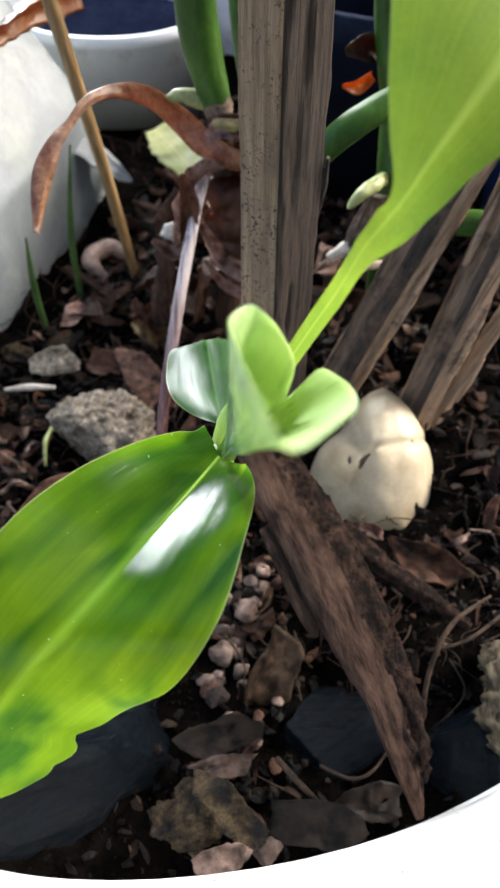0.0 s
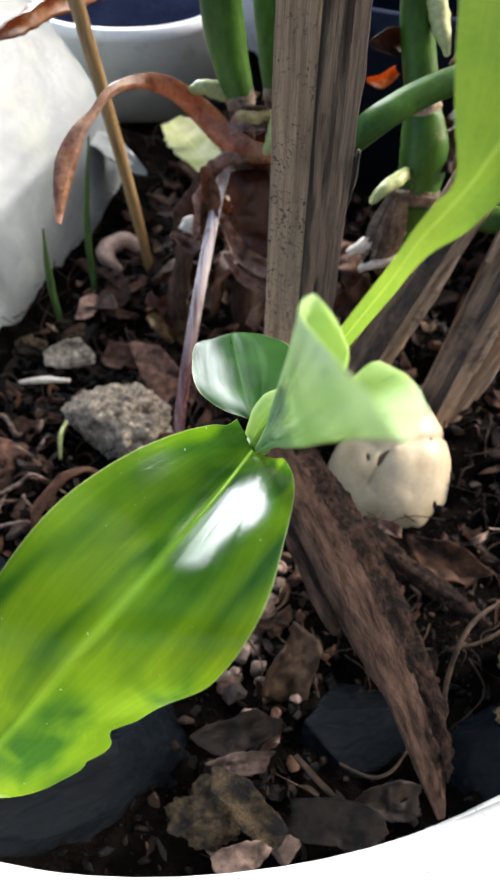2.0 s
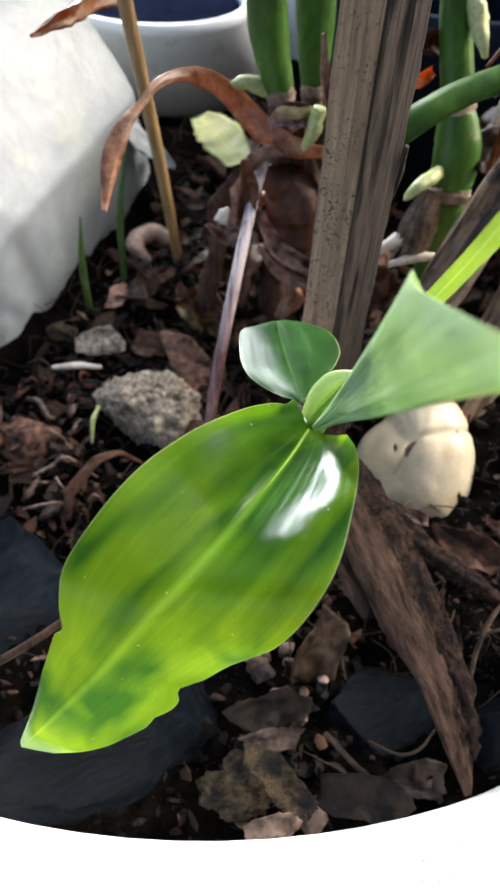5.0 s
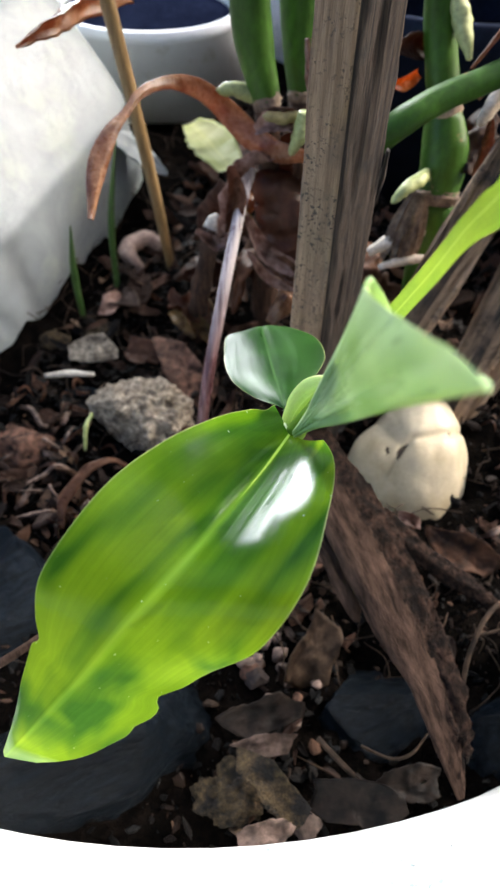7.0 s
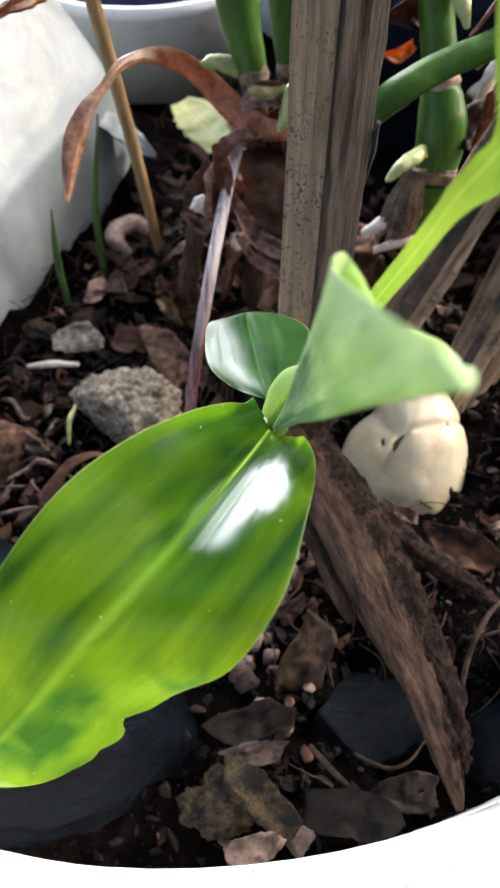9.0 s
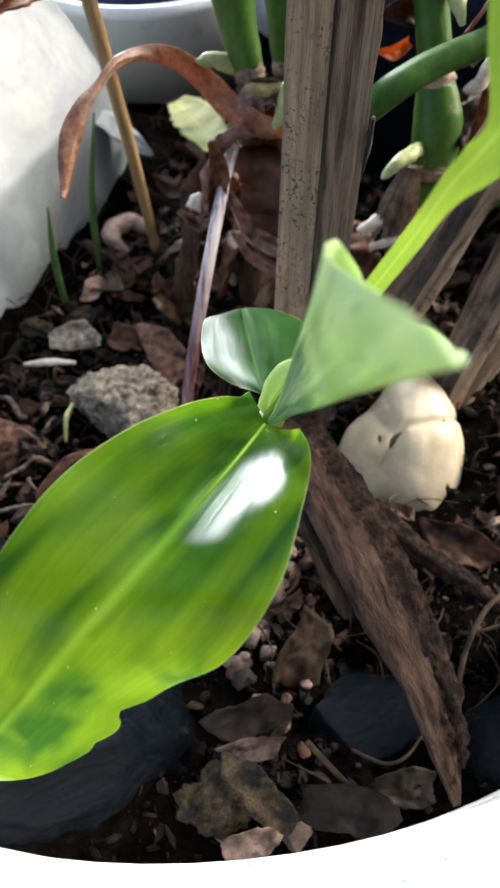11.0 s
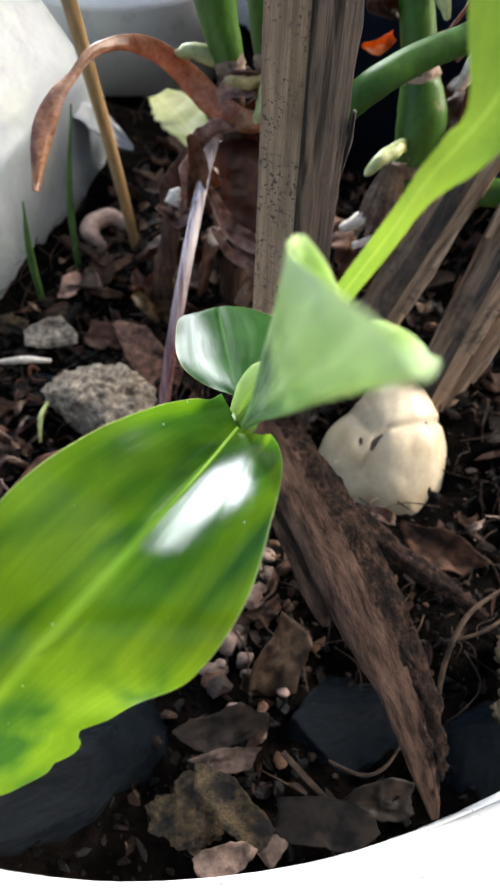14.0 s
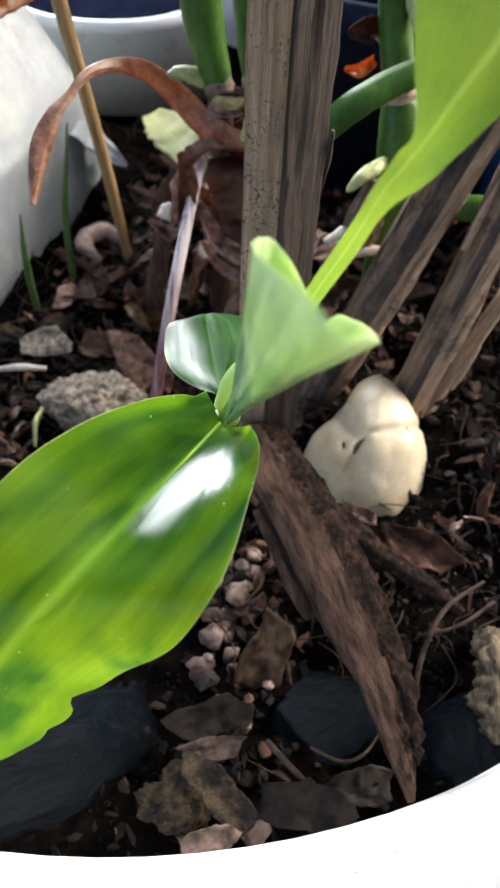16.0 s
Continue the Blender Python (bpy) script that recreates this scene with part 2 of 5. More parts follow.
M_litter = litter_material("mixed litter", 1.2)
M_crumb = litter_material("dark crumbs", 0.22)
M_root = surface("rootlets", (0.014, 0.008, 0.005), (0.075, 0.047, 0.030), 150, 0.8, 4, 0.4, 0.0006, vary_by=0.6, island=True, gloss=0.2)
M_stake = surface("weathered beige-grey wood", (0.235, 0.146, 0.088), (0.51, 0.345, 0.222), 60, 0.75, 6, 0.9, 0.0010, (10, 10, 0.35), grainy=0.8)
# the other sides' darker streaked wood, with their shade put into the colour
M_stake_dark = surface("shaded split wood", (0.010, 0.0065, 0.005), (0.102, 0.068, 0.047), 60, 0.8, 5, 1.0, 0.0014, (30, 30, 0.2), stain=(0.030, 0.024, 0.021), stain_scale=110, stain_at=(0.56, 0.72))


def blotch(m, colour, scale, low, high, most):
    """Broad weather stains over a wood's grain."""
    nt = m.node_tree
    bsdf = nt.nodes["Principled BSDF"]
    under = bsdf.inputs["Base Color"].links[0].from_socket
    mask = ramp(nt, noise_of(nt, scale, 4, 0.6), [(low, (0, 0, 0)), (high, (most, most, most))])
    nt.links.new(mix(nt, under, colour, mask), bsdf.inputs["Base Color"])


def specks(m, colour, fine, patch):
    """Clusters of small dark mould spots on old wood."""
    nt = m.node_tree
    bsdf = nt.nodes["Principled BSDF"]
    under = bsdf.inputs["Base Color"].links[0].from_socket
    spots = ramp(nt, noise_of(nt, fine, 2, 0.6), [(0.56, (0, 0, 0)), (0.63, (1, 1, 1))])
    where = ramp(nt, noise_of(nt, patch, 3, 0.6), [(0.42, (0, 0, 0)), (0.58, (0.95, 0.95, 0.95))])
    nt.links.new(mix(nt, under, colour, mix(nt, spots, where, 1.0, "MULTIPLY")), bsdf.inputs["Base Color"])


blotch(M_stake, (0.15, 0.105, 0.078), 75, 0.5, 0.66, 0.6)
specks(M_stake, (0.090, 0.066, 0.050), 900, 90)
specks(M_white, (0.36, 0.47, 0.47), 700, 16)
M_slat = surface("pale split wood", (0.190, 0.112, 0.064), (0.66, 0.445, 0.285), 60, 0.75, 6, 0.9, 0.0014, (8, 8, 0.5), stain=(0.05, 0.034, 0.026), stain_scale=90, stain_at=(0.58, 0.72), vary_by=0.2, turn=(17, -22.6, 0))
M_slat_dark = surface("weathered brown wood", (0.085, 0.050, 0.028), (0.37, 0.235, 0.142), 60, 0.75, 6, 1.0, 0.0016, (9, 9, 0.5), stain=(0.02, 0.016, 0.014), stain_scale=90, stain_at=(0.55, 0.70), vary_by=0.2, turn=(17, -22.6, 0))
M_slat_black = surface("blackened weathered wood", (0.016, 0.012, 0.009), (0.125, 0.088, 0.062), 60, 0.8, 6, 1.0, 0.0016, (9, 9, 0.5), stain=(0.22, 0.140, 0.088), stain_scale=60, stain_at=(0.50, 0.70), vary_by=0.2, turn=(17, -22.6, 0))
M_bark = surface("red-brown bark", (0.012, 0.007, 0.0052), (0.100, 0.060, 0.043), 80, 0.8, 5, 1.0, 0.0014, (5, 1.0, 2.0), stain=(0.022, 0.014, 0.011), stain_scale=80, stain_at=(0.58, 0.70), turn=(0, 0, -19), gloss=0.08)
M_bark_dark = surface("crumbly dark bark", (0.005, 0.003, 0.0022), (0.070, 0.041, 0.030), 300, 0.85, 3, 1.0, 0.003, (2, 1, 2), stain=(0.012, 0.009, 0.008), stain_scale=190, stain_at=(0.45, 0.62), gloss=0.08)
M_coal = surface("charcoal", (0.0016, 0.0034, 0.0058), (0.0108, 0.0185, 0.0285), 90, 0.36, 9, 1.0, 0.0030, (0.4, 7, 7), stain=(0.018, 0.023, 0.031), stain_scale=170, stain_at=(0.62, 0.72), vary_by=0.3, gloss=0.12, turn=(0, 0, -30))
M_pebble = surface("cream pebble", (0.40, 0.312, 0.185), (0.575, 0.488, 0.335), 60, 0.48, 9, 0.2, 0.0006, stain=(0.50, 0.41, 0.27), stain_scale=70, stain_at=(0.55, 0.82), grainy=0.25)
M_stone = surface("rough grey stone", (0.125, 0.088, 0.060), (0.80, 0.66, 0.49), 420, 0.6, 3, 1.0, 0.004, stain=(0.09, 0.062, 0.04), stain_scale=110, stain_at=(0.5, 0.66))
M_clod = surface("soil-stained clod", (0.006, 0.0045, 0.003), (0.12, 0.078, 0.036), 340, 0.85, 4, 1.0, 0.004, stain=(0.012, 0.009, 0.008), stain_scale=110, stain_at=(0.5, 0.64), gloss=0.3)
M_pebbles = surface("small pale stones", (0.060, 0.035, 0.027), (0.225, 0.150, 0.117), 160, 0.8, 4, 0.5, 0.001, vary_by=0.5)
M_dry = dry_material("brown dead leaf", (0.055, 0.024, 0.014), (0.23, 0.115, 0.070), (0.50, 0.16, 0.05), 0.2)
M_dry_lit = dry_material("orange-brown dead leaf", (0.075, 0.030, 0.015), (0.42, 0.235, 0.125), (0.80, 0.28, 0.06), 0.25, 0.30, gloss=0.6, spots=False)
M_dry_dark = dry_material("dark dead leaf", (0.016, 0.009, 0.007), (0.095, 0.050, 0.034), (0.35, 0.12, 0.05), 0.15, 0.5)
M_dry_pale = dry_material("pale dead leaf", (0.05, 0.031, 0.024), (0.21, 0.142, 0.115), (0.3, 0.2, 0.15), 0.12, 0.55)
M_dry_pink = dry_material("pinkish dead leaf", (0.12, 0.062, 0.046), (0.48, 0.31, 0.25), (0.5, 0.22, 0.12), 0.2)
M_brown_leaf = dry_material("dull brown dead leaf", (0.022, 0.013, 0.008), (0.115, 0.072, 0.045), (0.3, 0.15, 0.07), 0.12, 0.6)
M_rust = dry_material("rust-brown rotting leaf", (0.018, 0.008, 0.0045), (0.125, 0.056, 0.029), (0.3, 0.12, 0.04), 0.1, 0.6)
# front leaf scraps: brown darkened for the shade they lie in
M_flake = dry_material("shade-darkened leaf", (0.004, 0.003, 0.0024), (0.034, 0.022, 0.016), (0.2, 0.1, 0.05), 0.08, 0.5)
M_red = dry_material("dark red-brown dead leaf", (0.020, 0.007, 0.004), (0.105, 0.042, 0.024), (0.50, 0.14, 0.04), 0.2, 0.35, gloss=0.4, spots=False)
M_amber = dry_material("amber dead leaf", (0.08, 0.028, 0.008), (0.30, 0.11, 0.025), (0.90, 0.28, 0.025), 0.42, 0.3, 120)
M_ochre = dry_material("ochre dead leaf", (0.06, 0.032, 0.012), (0.24, 0.14, 0.05), (0.45, 0.24, 0.06), 0.2)
M_tan = surface("tan dry stalk", (0.22, 0.13, 0.05), (0.40, 0.26, 0.12), 80, 0.5, 5, 0.3, 0.0005, (3, 3, 0.3))
M_purple = surface("purple-brown dry stalk", (0.08, 0.026, 0.026), (0.26, 0.125, 0.115), 90, 0.28, 5, 0.4, 0.0005, (5, 5, 0.15), turn=(50.5, 0, 0), grainy=0.4)


def pale_upward(m, pale, low, high):
    """Pales a stalk from a height upwards, with darker streaks left along it."""
    nt = m.node_tree
    bsdf = nt.nodes["Principled BSDF"]
    under = bsdf.inputs["Base Color"].links[0].from_socket
    sep = nt.nodes.new("ShaderNodeSeparateXYZ")
    nt.links.new(nt.nodes.new("ShaderNodeTexCoord").outputs["Object"], sep.inputs[0])
    rise = nt.nodes.new("ShaderNodeMapRange")
    rise.inputs["From Min"].default_value, rise.inputs["From Max"].default_value = low, high
    nt.links.new(sep.outputs[2], rise.inputs["Value"])
    streaks = ramp(nt, noise_of(nt, 100, 3, 0.6, (6, 6, 0.08), turn=(50.5, 0, 0)), [(0.36, (0.15, 0.15, 0.15)), (0.52, (1, 1, 1))])
    share = mix(nt, streaks, rise.outputs[0], 1.0, "MULTIPLY")
    nt.links.new(mix(nt, under, pale, share), bsdf.inputs["Base Color"])
    return m


pale_upward(M_purple, (0.74, 0.65, 0.63), 0.045, 0.075)
M_cane = surface("green cane", (0.020, 0.065, 0.005), (0.055, 0.135, 0.012), 60, 0.42, 6, 0.2, 0.0004, (1, 1, 0.5), stain=(0.22, 0.14, 0.06), stain_scale=110, stain_at=(0.66, 0.72), gloss=0.28)
M_foot = surface("dead brown cane foot", (0.025, 0.012, 0.008), (0.145, 0.080, 0.052), 130, 0.75, 4, 0.9, 0.0016, (4, 4, 0.6), stain=(0.04, 0.022, 0.016), stain_scale=120, stain_at=(0.55, 0.68), gloss=0.25)
M_sheath = surface("papery brown sheath", (0.10, 0.06, 0.04), (0.36, 0.26, 0.18), 150, 0.7, 4, 0.6, 0.001, vary_by=0.3)
M_curl = surface("dull brown root", (0.14, 0.088, 0.068), (0.40, 0.28, 0.23), 150, 0.75, 4, 0.6, 0.001)
M_aerial = surface("pale green root", (0.27, 0.31, 0.10), (0.46, 0.48, 0.22), 120, 0.5, 5, 0.3, 0.0006, vary_by=0.15)
M_ochre_root = surface("ochre root", (0.20, 0.155, 0.055), (0.44, 0.36, 0.16), 120, 0.5, 5, 0.4, 0.0006)
M_bleached = surface("bleached root", (0.50, 0.41, 0.31), (0.85, 0.76, 0.64), 140, 0.6, 5, 0.4, 0.0008, vary_by=0.2)
M_twig = surface("damp brown root", (0.040, 0.022, 0.016), (0.30, 0.190, 0.140), 260, 0.5, 4, 0.7, 0.0008, vary_by=0.5, gloss=0.45)
M_grass = surface("grass", (0.04, 0.095, 0.02), (0.085, 0.165, 0.04), 120, 0.45, 5, 0.2, 0.0003)
M_petal = leaf_material("yellowed leaf", (0.52, 0.55, 0.20), (0.72, 0.72, 0.42), (0.7, 0.7, 0.3), (0.66, 0.70, 0.28), rough=0.5, share=0.4, coat=0)
M_husk = surface("pale fibrous husk", (0.028, 0.019, 0.012), (0.34, 0.265, 0.170), 90, 0.8, 5, 1.0, 0.003, (6, 0.8, 4), gloss=0.2)
M_navy = surface("dark navy plastic", (0.008, 0.011, 0.022), (0.014, 0.02, 0.04), 40, 0.6, 8, 0.1, 0.0003, gloss=0.08)
M_inside = surface("dark blue pot filling", (0.006, 0.008, 0.018), (0.012, 0.016, 0.034), 60, 0.95, 6, 0.6, 0.001, gloss=0.0)
M_blue = surface("blue plastic", (0.02, 0.07, 0.22), (0.03, 0.10, 0.30), 40, 0.4, 8, 0.1, 0.0003)
M_floor = surface("grey concrete", (0.10, 0.10, 0.10), (0.18, 0.175, 0.17), 3, 0.85, 30, 0.3, 0.002)
M_plaster = surface("grey plaster", (0.22, 0.215, 0.205), (0.30, 0.295, 0.285), 4, 0.9, 30, 0.3, 0.002)
M_dark = surface("dark crease brown", (0.05, 0.035, 0.025), (0.09, 0.06, 0.04), 300, 0.9, 3, 0.3, 0.0004)


# ---- building helpers ----
def part(name, bm, material, parent=None, label="", smooth=True):
    me = bpy.data.meshes.new(name)
    bm.normal_update()
    bm.to_mesh(me)
    bm.free()
    me.materials.append(material)
    if smooth:
        for p in me.polygons:
            p.use_smooth = True
    ob = new(name, me)
    ob.parent = parent
    if label:
        tagged(ob, label)
    return ob


def thing(name, label, category, group="", kind=""):
    return tagged(new(name), label, category, group, kind)


def spline(pts, n):
    """n + 1 points of a Catmull-Rom curve through pts (rows of any length)."""
    p = np.array(pts, float)
    p = np.vstack([2 * p[0] - p[1], p, 2 * p[-1] - p[-2]])
    out = []
    for s in np.linspace(0, len(p) - 3, n + 1):
        k = min(int(s), len(p) - 4)
        f = s - k
        a, b, c, d = p[k : k + 4]
        out.append(0.5 * (2 * b + (c - a) * f + (2 * a - 5 * b + 4 * c - d) * f**2 + (3 * b - a - 3 * c + d) * f**3))
    return np.array(out)


def ring(pts, n):
    """n points of a closed Catmull-Rom curve."""
    p = np.array(pts, float)
    k = len(p)
    out = []
    for s in np.arange(n) * k / n:
        i = int(s)
        f = s - i
        a, b, c, d = (p[(i + j) % k] for j in (-1, 0, 1, 2))
        out.append(0.5 * (2 * b + (c - a) * f + (2 * a - 5 * b + 4 * c - d) * f**2 + (3 * b - a - 3 * c + d) * f**3))
    return np.array(out)


def fbm(x, y, z, octaves=4):
    return noise.fractal(Vector((x, y, z)), 1.0, 2.0, octaves)


def tube(path, radii, segs=12, n=None, flat=1.0, side=(0, 0, 1), rough=0.0, grain=300.0, ridges=0, seed=0, bm=None):
    """A stalk through path; radii is a row per path point; flat squeezes it along side."""
    bm = bm or bmesh.new()
    n = n or 8 * (len(path) - 1)
    rows = spline([(*p, r) for p, r in zip(path, radii)], n)
    tang = np.gradient(rows[:, :3], axis=0)
    loops = []
    up = np.array(side, float)
    for k, (row, t) in enumerate(zip(rows, tang)):
        t = t / (np.linalg.norm(t) + 1e-9)
        u = up - t * (up @ t)
        u /= np.linalg.norm(u) + 1e-9
        v = np.cross(t, u)
        loop = []
        for j in range(segs):
            a = 2 * math.pi * j / segs
            r = max(row[3], 1e-5)
            if ridges:
                r *= 1 + 0.10 * math.sin(ridges * a + 1.5 * fbm(k * 0.012, seed, 0))
            if rough:
                r *= 1 + rough * fbm(math.cos(a) * 1.5 + seed, math.sin(a) * 1.5, k * grain / 1000.0)
            loop.append(bm.verts.new(row[:3] + r * (math.cos(a) * v + flat * math.sin(a) * u)))
        loops.append(loop)
    for a, b in zip(loops, loops[1:]):
        for j in range(segs):
            bm.faces.new((a[j], a[(j + 1) % segs], b[(j + 1) % segs], b[j]))
    bm.faces.new(loops[0][::-1])
    bm.faces.new(loops[-1])
    return bm


def lump(size, seed, rough=0.25, scale=1.6, sub=4, facets=0, octaves=4):
    """A stone or chunk about the origin: a ball pushed about by noise and cut flat by some planes."""
    bm = bmesh.new()
    bmesh.ops.create_icosphere(bm, subdivisions=sub, radius=1.0)
    rng = random.Random(seed)
    cuts = []
    for _ in range(facets):
        d = Vector((rng.uniform(-1, 1), rng.uniform(-1, 1), rng.uniform(-1, 1))).normalized()
        cuts.append((d, rng.uniform(0.55, 0.8)))
    for v in bm.verts:
        p = v.co.copy()
        for d, h in cuts:
            over = p.dot(d) - h
            if over > 0:
                p -= d * over
        f = 1 + rough * noise.fractal(v.co * scale + Vector((seed * 3.1, seed, 0)), 1.0, 2.0, octaves)
        v.co = Vector((p.x * size[0], p.y * size[1], p.z * size[2])) * f
    return bm


def placed(bm, m):
    bmesh.ops.transform(bm, matrix=m, verts=bm.verts)
    return bm


def blade(stations, n=40, cols=16, waviness=0.0, seed=0, curve=0.0, fold=0.0, dents=(), folds=0.0, cup=None):
    """A leaf blade. A station: the midrib's place, then the wings to its left and right as (out, along, up), metres.
    out runs square to the midrib in plan. The UV map holds (along, across). curve bows each wing, fold deepens the midrib.
    dents: torn places in the margin, as (side, where along, how long, how deep)."""
    curve_right = curve if cup is None else cup
    rows = spline([(*m, *l, *r) for m, l, r in stations], n)
    tang = np.gradient(rows[:, :3], axis=0)
    bm = bmesh.new()
    uv = bm.loops.layers.uv.new("UVMap")
    grid, coords = [], {}
    for k, (row, t) in enumerate(zip(rows, tang)):
        h = t[:2] / (np.linalg.norm(t[:2]) + 1e-9)
        out = np.array([h[1], -h[0], 0])
        ahead = np.array([h[0], h[1], 0])
        line = []
        for j in range(-cols, cols + 1):
            s = abs(j) / cols
            w = row[3:6] if j < 0 else row[6:9]
            for side, at, wide, deepness in dents:
                if side * j > 0:
                    w = w * (1 - deepness * math.exp(-(((k / n - at) / wide) ** 2)))
            span = np.linalg.norm(w)
            p = row[:3] + s * (w[0] * out + w[1] * ahead) + np.array([0, 0, s * w[2] + (curve if j < 0 else curve_right) * span * (s - s * s) - fold * (1 - s) ** 6])
            p = p + np.array([0, 0, waviness * s * fbm(k / n * 4.5 + seed, j / cols * 1.1, seed, 2) + folds * s * (1.0 if j > 0 else 0.1) * fbm(k / n * 0.8, j / cols * 6.0, seed + 7.0, 2)])
            v = bm.verts.new(p)
            coords[v] = (k / n, 0.5 + 0.5 * j / cols)
            line.append(v)
        grid.append(line)
    for a, b in zip(grid, grid[1:]):
        for j in range(2 * cols):
            f = bm.faces.new((a[j], a[j + 1], b[j + 1], b[j]))
            for lp in f.loops:
                lp[uv].uv = coords[lp.vert]
    return bm


def ribbon(path, widths, across, cup=0.3, n=40, cols=6, thick=0.0004, seed=0, ripple=0.0, twist=0.0):
    """A dead leaf or strip: path with half-widths, lying across the given way, cupped along its middle, with a little thickness."""
    rows = spline([(*p, w) for p, w in zip(path, widths)], n)
    tang = np.gradient(rows[:, :3], axis=0)
    bm = bmesh.new()
    uv = bm.loops.layers.uv.new("UVMap")
    top, low, coords = [], [], {}
    for k, (row, t) in enumerate(zip(rows, tang)):
        t = t / (np.linalg.norm(t) + 1e-9)
        a = np.array(across, float)
        a = a - t * (a @ t)
        a /= np.linalg.norm(a) + 1e-9
        b = np.cross(t, a)
        g = twist * k / n
        a, b = a * math.cos(g) + b * math.sin(g), b * math.cos(g) - a * math.sin(g)
        hi, lo = [], []
        for j in range(-cols, cols + 1):
            s = j / cols
            lift = cup * row[3] * s * s + ripple * row[3] * fbm(k * 0.15, s * 1.3 + seed, seed)
            p = row[:3] + a * row[3] * s * (1 + 0.12 * fbm(k * 0.25, seed * 2.0 + (s > 0), 0)) + b * lift
            for line, q in ((hi, p + b * thick / 2), (lo, p - b * thick / 2)):
                v = bm.verts.new(q)
                coords[v] = (k / n, 0.5 + 0.5 * s)
                line.append(v)
        top.append(hi)
        low.append(lo)

    def face(*vs):
        f = bm.faces.new(vs)
        for lp in f.loops:
            lp[uv].uv = coords[lp.vert]

    m = 2 * cols
    for k in range(n):
        for j in range(m):
            face(top[k][j], top[k][j + 1], top[k + 1][j + 1], top[k + 1][j])
            face(low[k][j], low[k + 1][j], low[k + 1][j + 1], low[k][j + 1])
        face(top[k][0], top[k + 1][0], low[k + 1][0], low[k][0])
        face(top[k][m], low[k][m], low[k + 1][m], top[k + 1][m])
    for k in (0, n):
        for j in range(m):
            face(top[k][j], low[k][j], low[k][j + 1], top[k][j + 1])
    return bm


def lathe(profile, centre, segs=128):
    """A turned shell: profile rows of (radius, height), closed on itself."""
    bm = bmesh.new()
    rings = [[bm.verts.new((centre[0] + r * math.cos(2 * math.pi * k / segs), centre[1] + r * math.sin(2 * math.pi * k / segs), z)) for k in range(segs)] for r, z in profile]
    for a, b in zip(rings, rings[1:] + rings[:1]):
        for k in range(segs):
            bm.faces.new((a[k], a[(k + 1) % segs], b[(k + 1) % segs], b[k]))
    bmesh.ops.recalc_face_normals(bm, faces=bm.faces)
    return bm


def soil_height(x, y):
    base = 0.004 - 0.05 * min(max(y - 0.1, 0), 0.25) + 0.012 * min(max((x - 0.02) / 0.05, 0), 1)
    return base + 0.007 * fbm(x * 22, y * 22, 1.7, 3) + 0.004 * fbm(x * 110, y * 110, 4.0, 3)


# ---- the floor, the planter and its soil ----
CX, CY, RIM = -0.0336, 0.263, 0.240
bm = bmesh.new()
bmesh.ops.create_grid(bm, x_segments=8, y_segments=8, size=60)
placed(bm, Matrix.Translation((0, 0, -0.16)))
tagged(part("floor", bm, M_floor), "grey concrete floor under the planter", "floor", kind="structure")

def wall_box(name, lo, hi, material, label):
    bm = bmesh.new()
    bmesh.ops.create_cube(bm, size=1.0)
    for v in bm.verts:
        v.co = Vector([a + (c + 0.5) * (b - a) for a, b, c in zip(lo, hi, v.co)])
    tagged(part(name, bm, material, smooth=False), label, name.split("_")[0], kind="structure")


# unseen walls and ceiling, added to block and shape the light; one tall gap
wall_box("wall_north_1", (-1.15, 1.40, -0.16), (-0.52, 1.52, 5.2), M_plaster, "unseen plain plastered wall added beside the lamp's gap to block sky")
wall_box("wall_north_2", (-0.28, 1.40, -0.16), (1.90, 1.52, 5.2), M_plaster, "unseen plain plastered wall added beside the lamp's gap to block sky")
wall_box("wall_south", (-2.0, -1.62, -0.16), (1.9, -1.50, 1.0), M_plaster, "unseen low plastered wall added behind the viewpoint to limit light")
wall_box("wall_east", (1.9, -1.62, -0.16), (2.02, 0.5, 2.3), M_plaster, "unseen plain plastered side wall added to shape the light")
wall_box("ceiling", (-2.12, -1.62, 2.3), (2.02, -0.5, 2.42), M_plaster, "unseen plain plastered ceiling added to cut light from above")

planter = thing("planter", "large round white plastic planter filled with soil", "planter")
wall = [(RIM - 0.012, -0.155), (RIM - 0.006, 0.0), (RIM - 0.002, 0.044), (RIM + 0.004, 0.044), (RIM + 0.001, 0.0), (RIM - 0.004, -0.16)]
part("wall", lathe(wall, (CX, CY)), M_white, planter)
rim = [(RIM - 0.0015, 0.046), (RIM - 0.0008, 0.055), (RIM + 0.0004, 0.0585), (RIM + 0.003, 0.0602), (RIM + 0.012, 0.0605), (RIM + 0.020, 0.059), (RIM + 0.0235, 0.055), (RIM + 0.0245, 0.048),
       (RIM + 0.0245, 0.030), (RIM + 0.0225, 0.030), (RIM + 0.0220, 0.046), (RIM + 0.006, 0.046)]
part("rim", lathe(rim, (CX, CY)), M_white, planter)

bm = bmesh.new()
N = 190
cells = {}
for i in range(N + 1):
    for j in range(N + 1):
        x, y = CX + (i / N - 0.5) * 0.47, CY + (j / N - 0.5) * 0.47
        if math.hypot(x - CX, y - CY) < RIM - 0.003:
            cells[i, j] = bm.verts.new((x, y, soil_height(x, y)))
for (i, j), v in cells.items():
    quad = [cells.get(c) for c in ((i, j), (i + 1, j), (i + 1, j + 1), (i, j + 1))]
    if all(quad):
        bm.faces.new(quad)
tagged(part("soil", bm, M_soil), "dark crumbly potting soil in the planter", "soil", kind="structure")

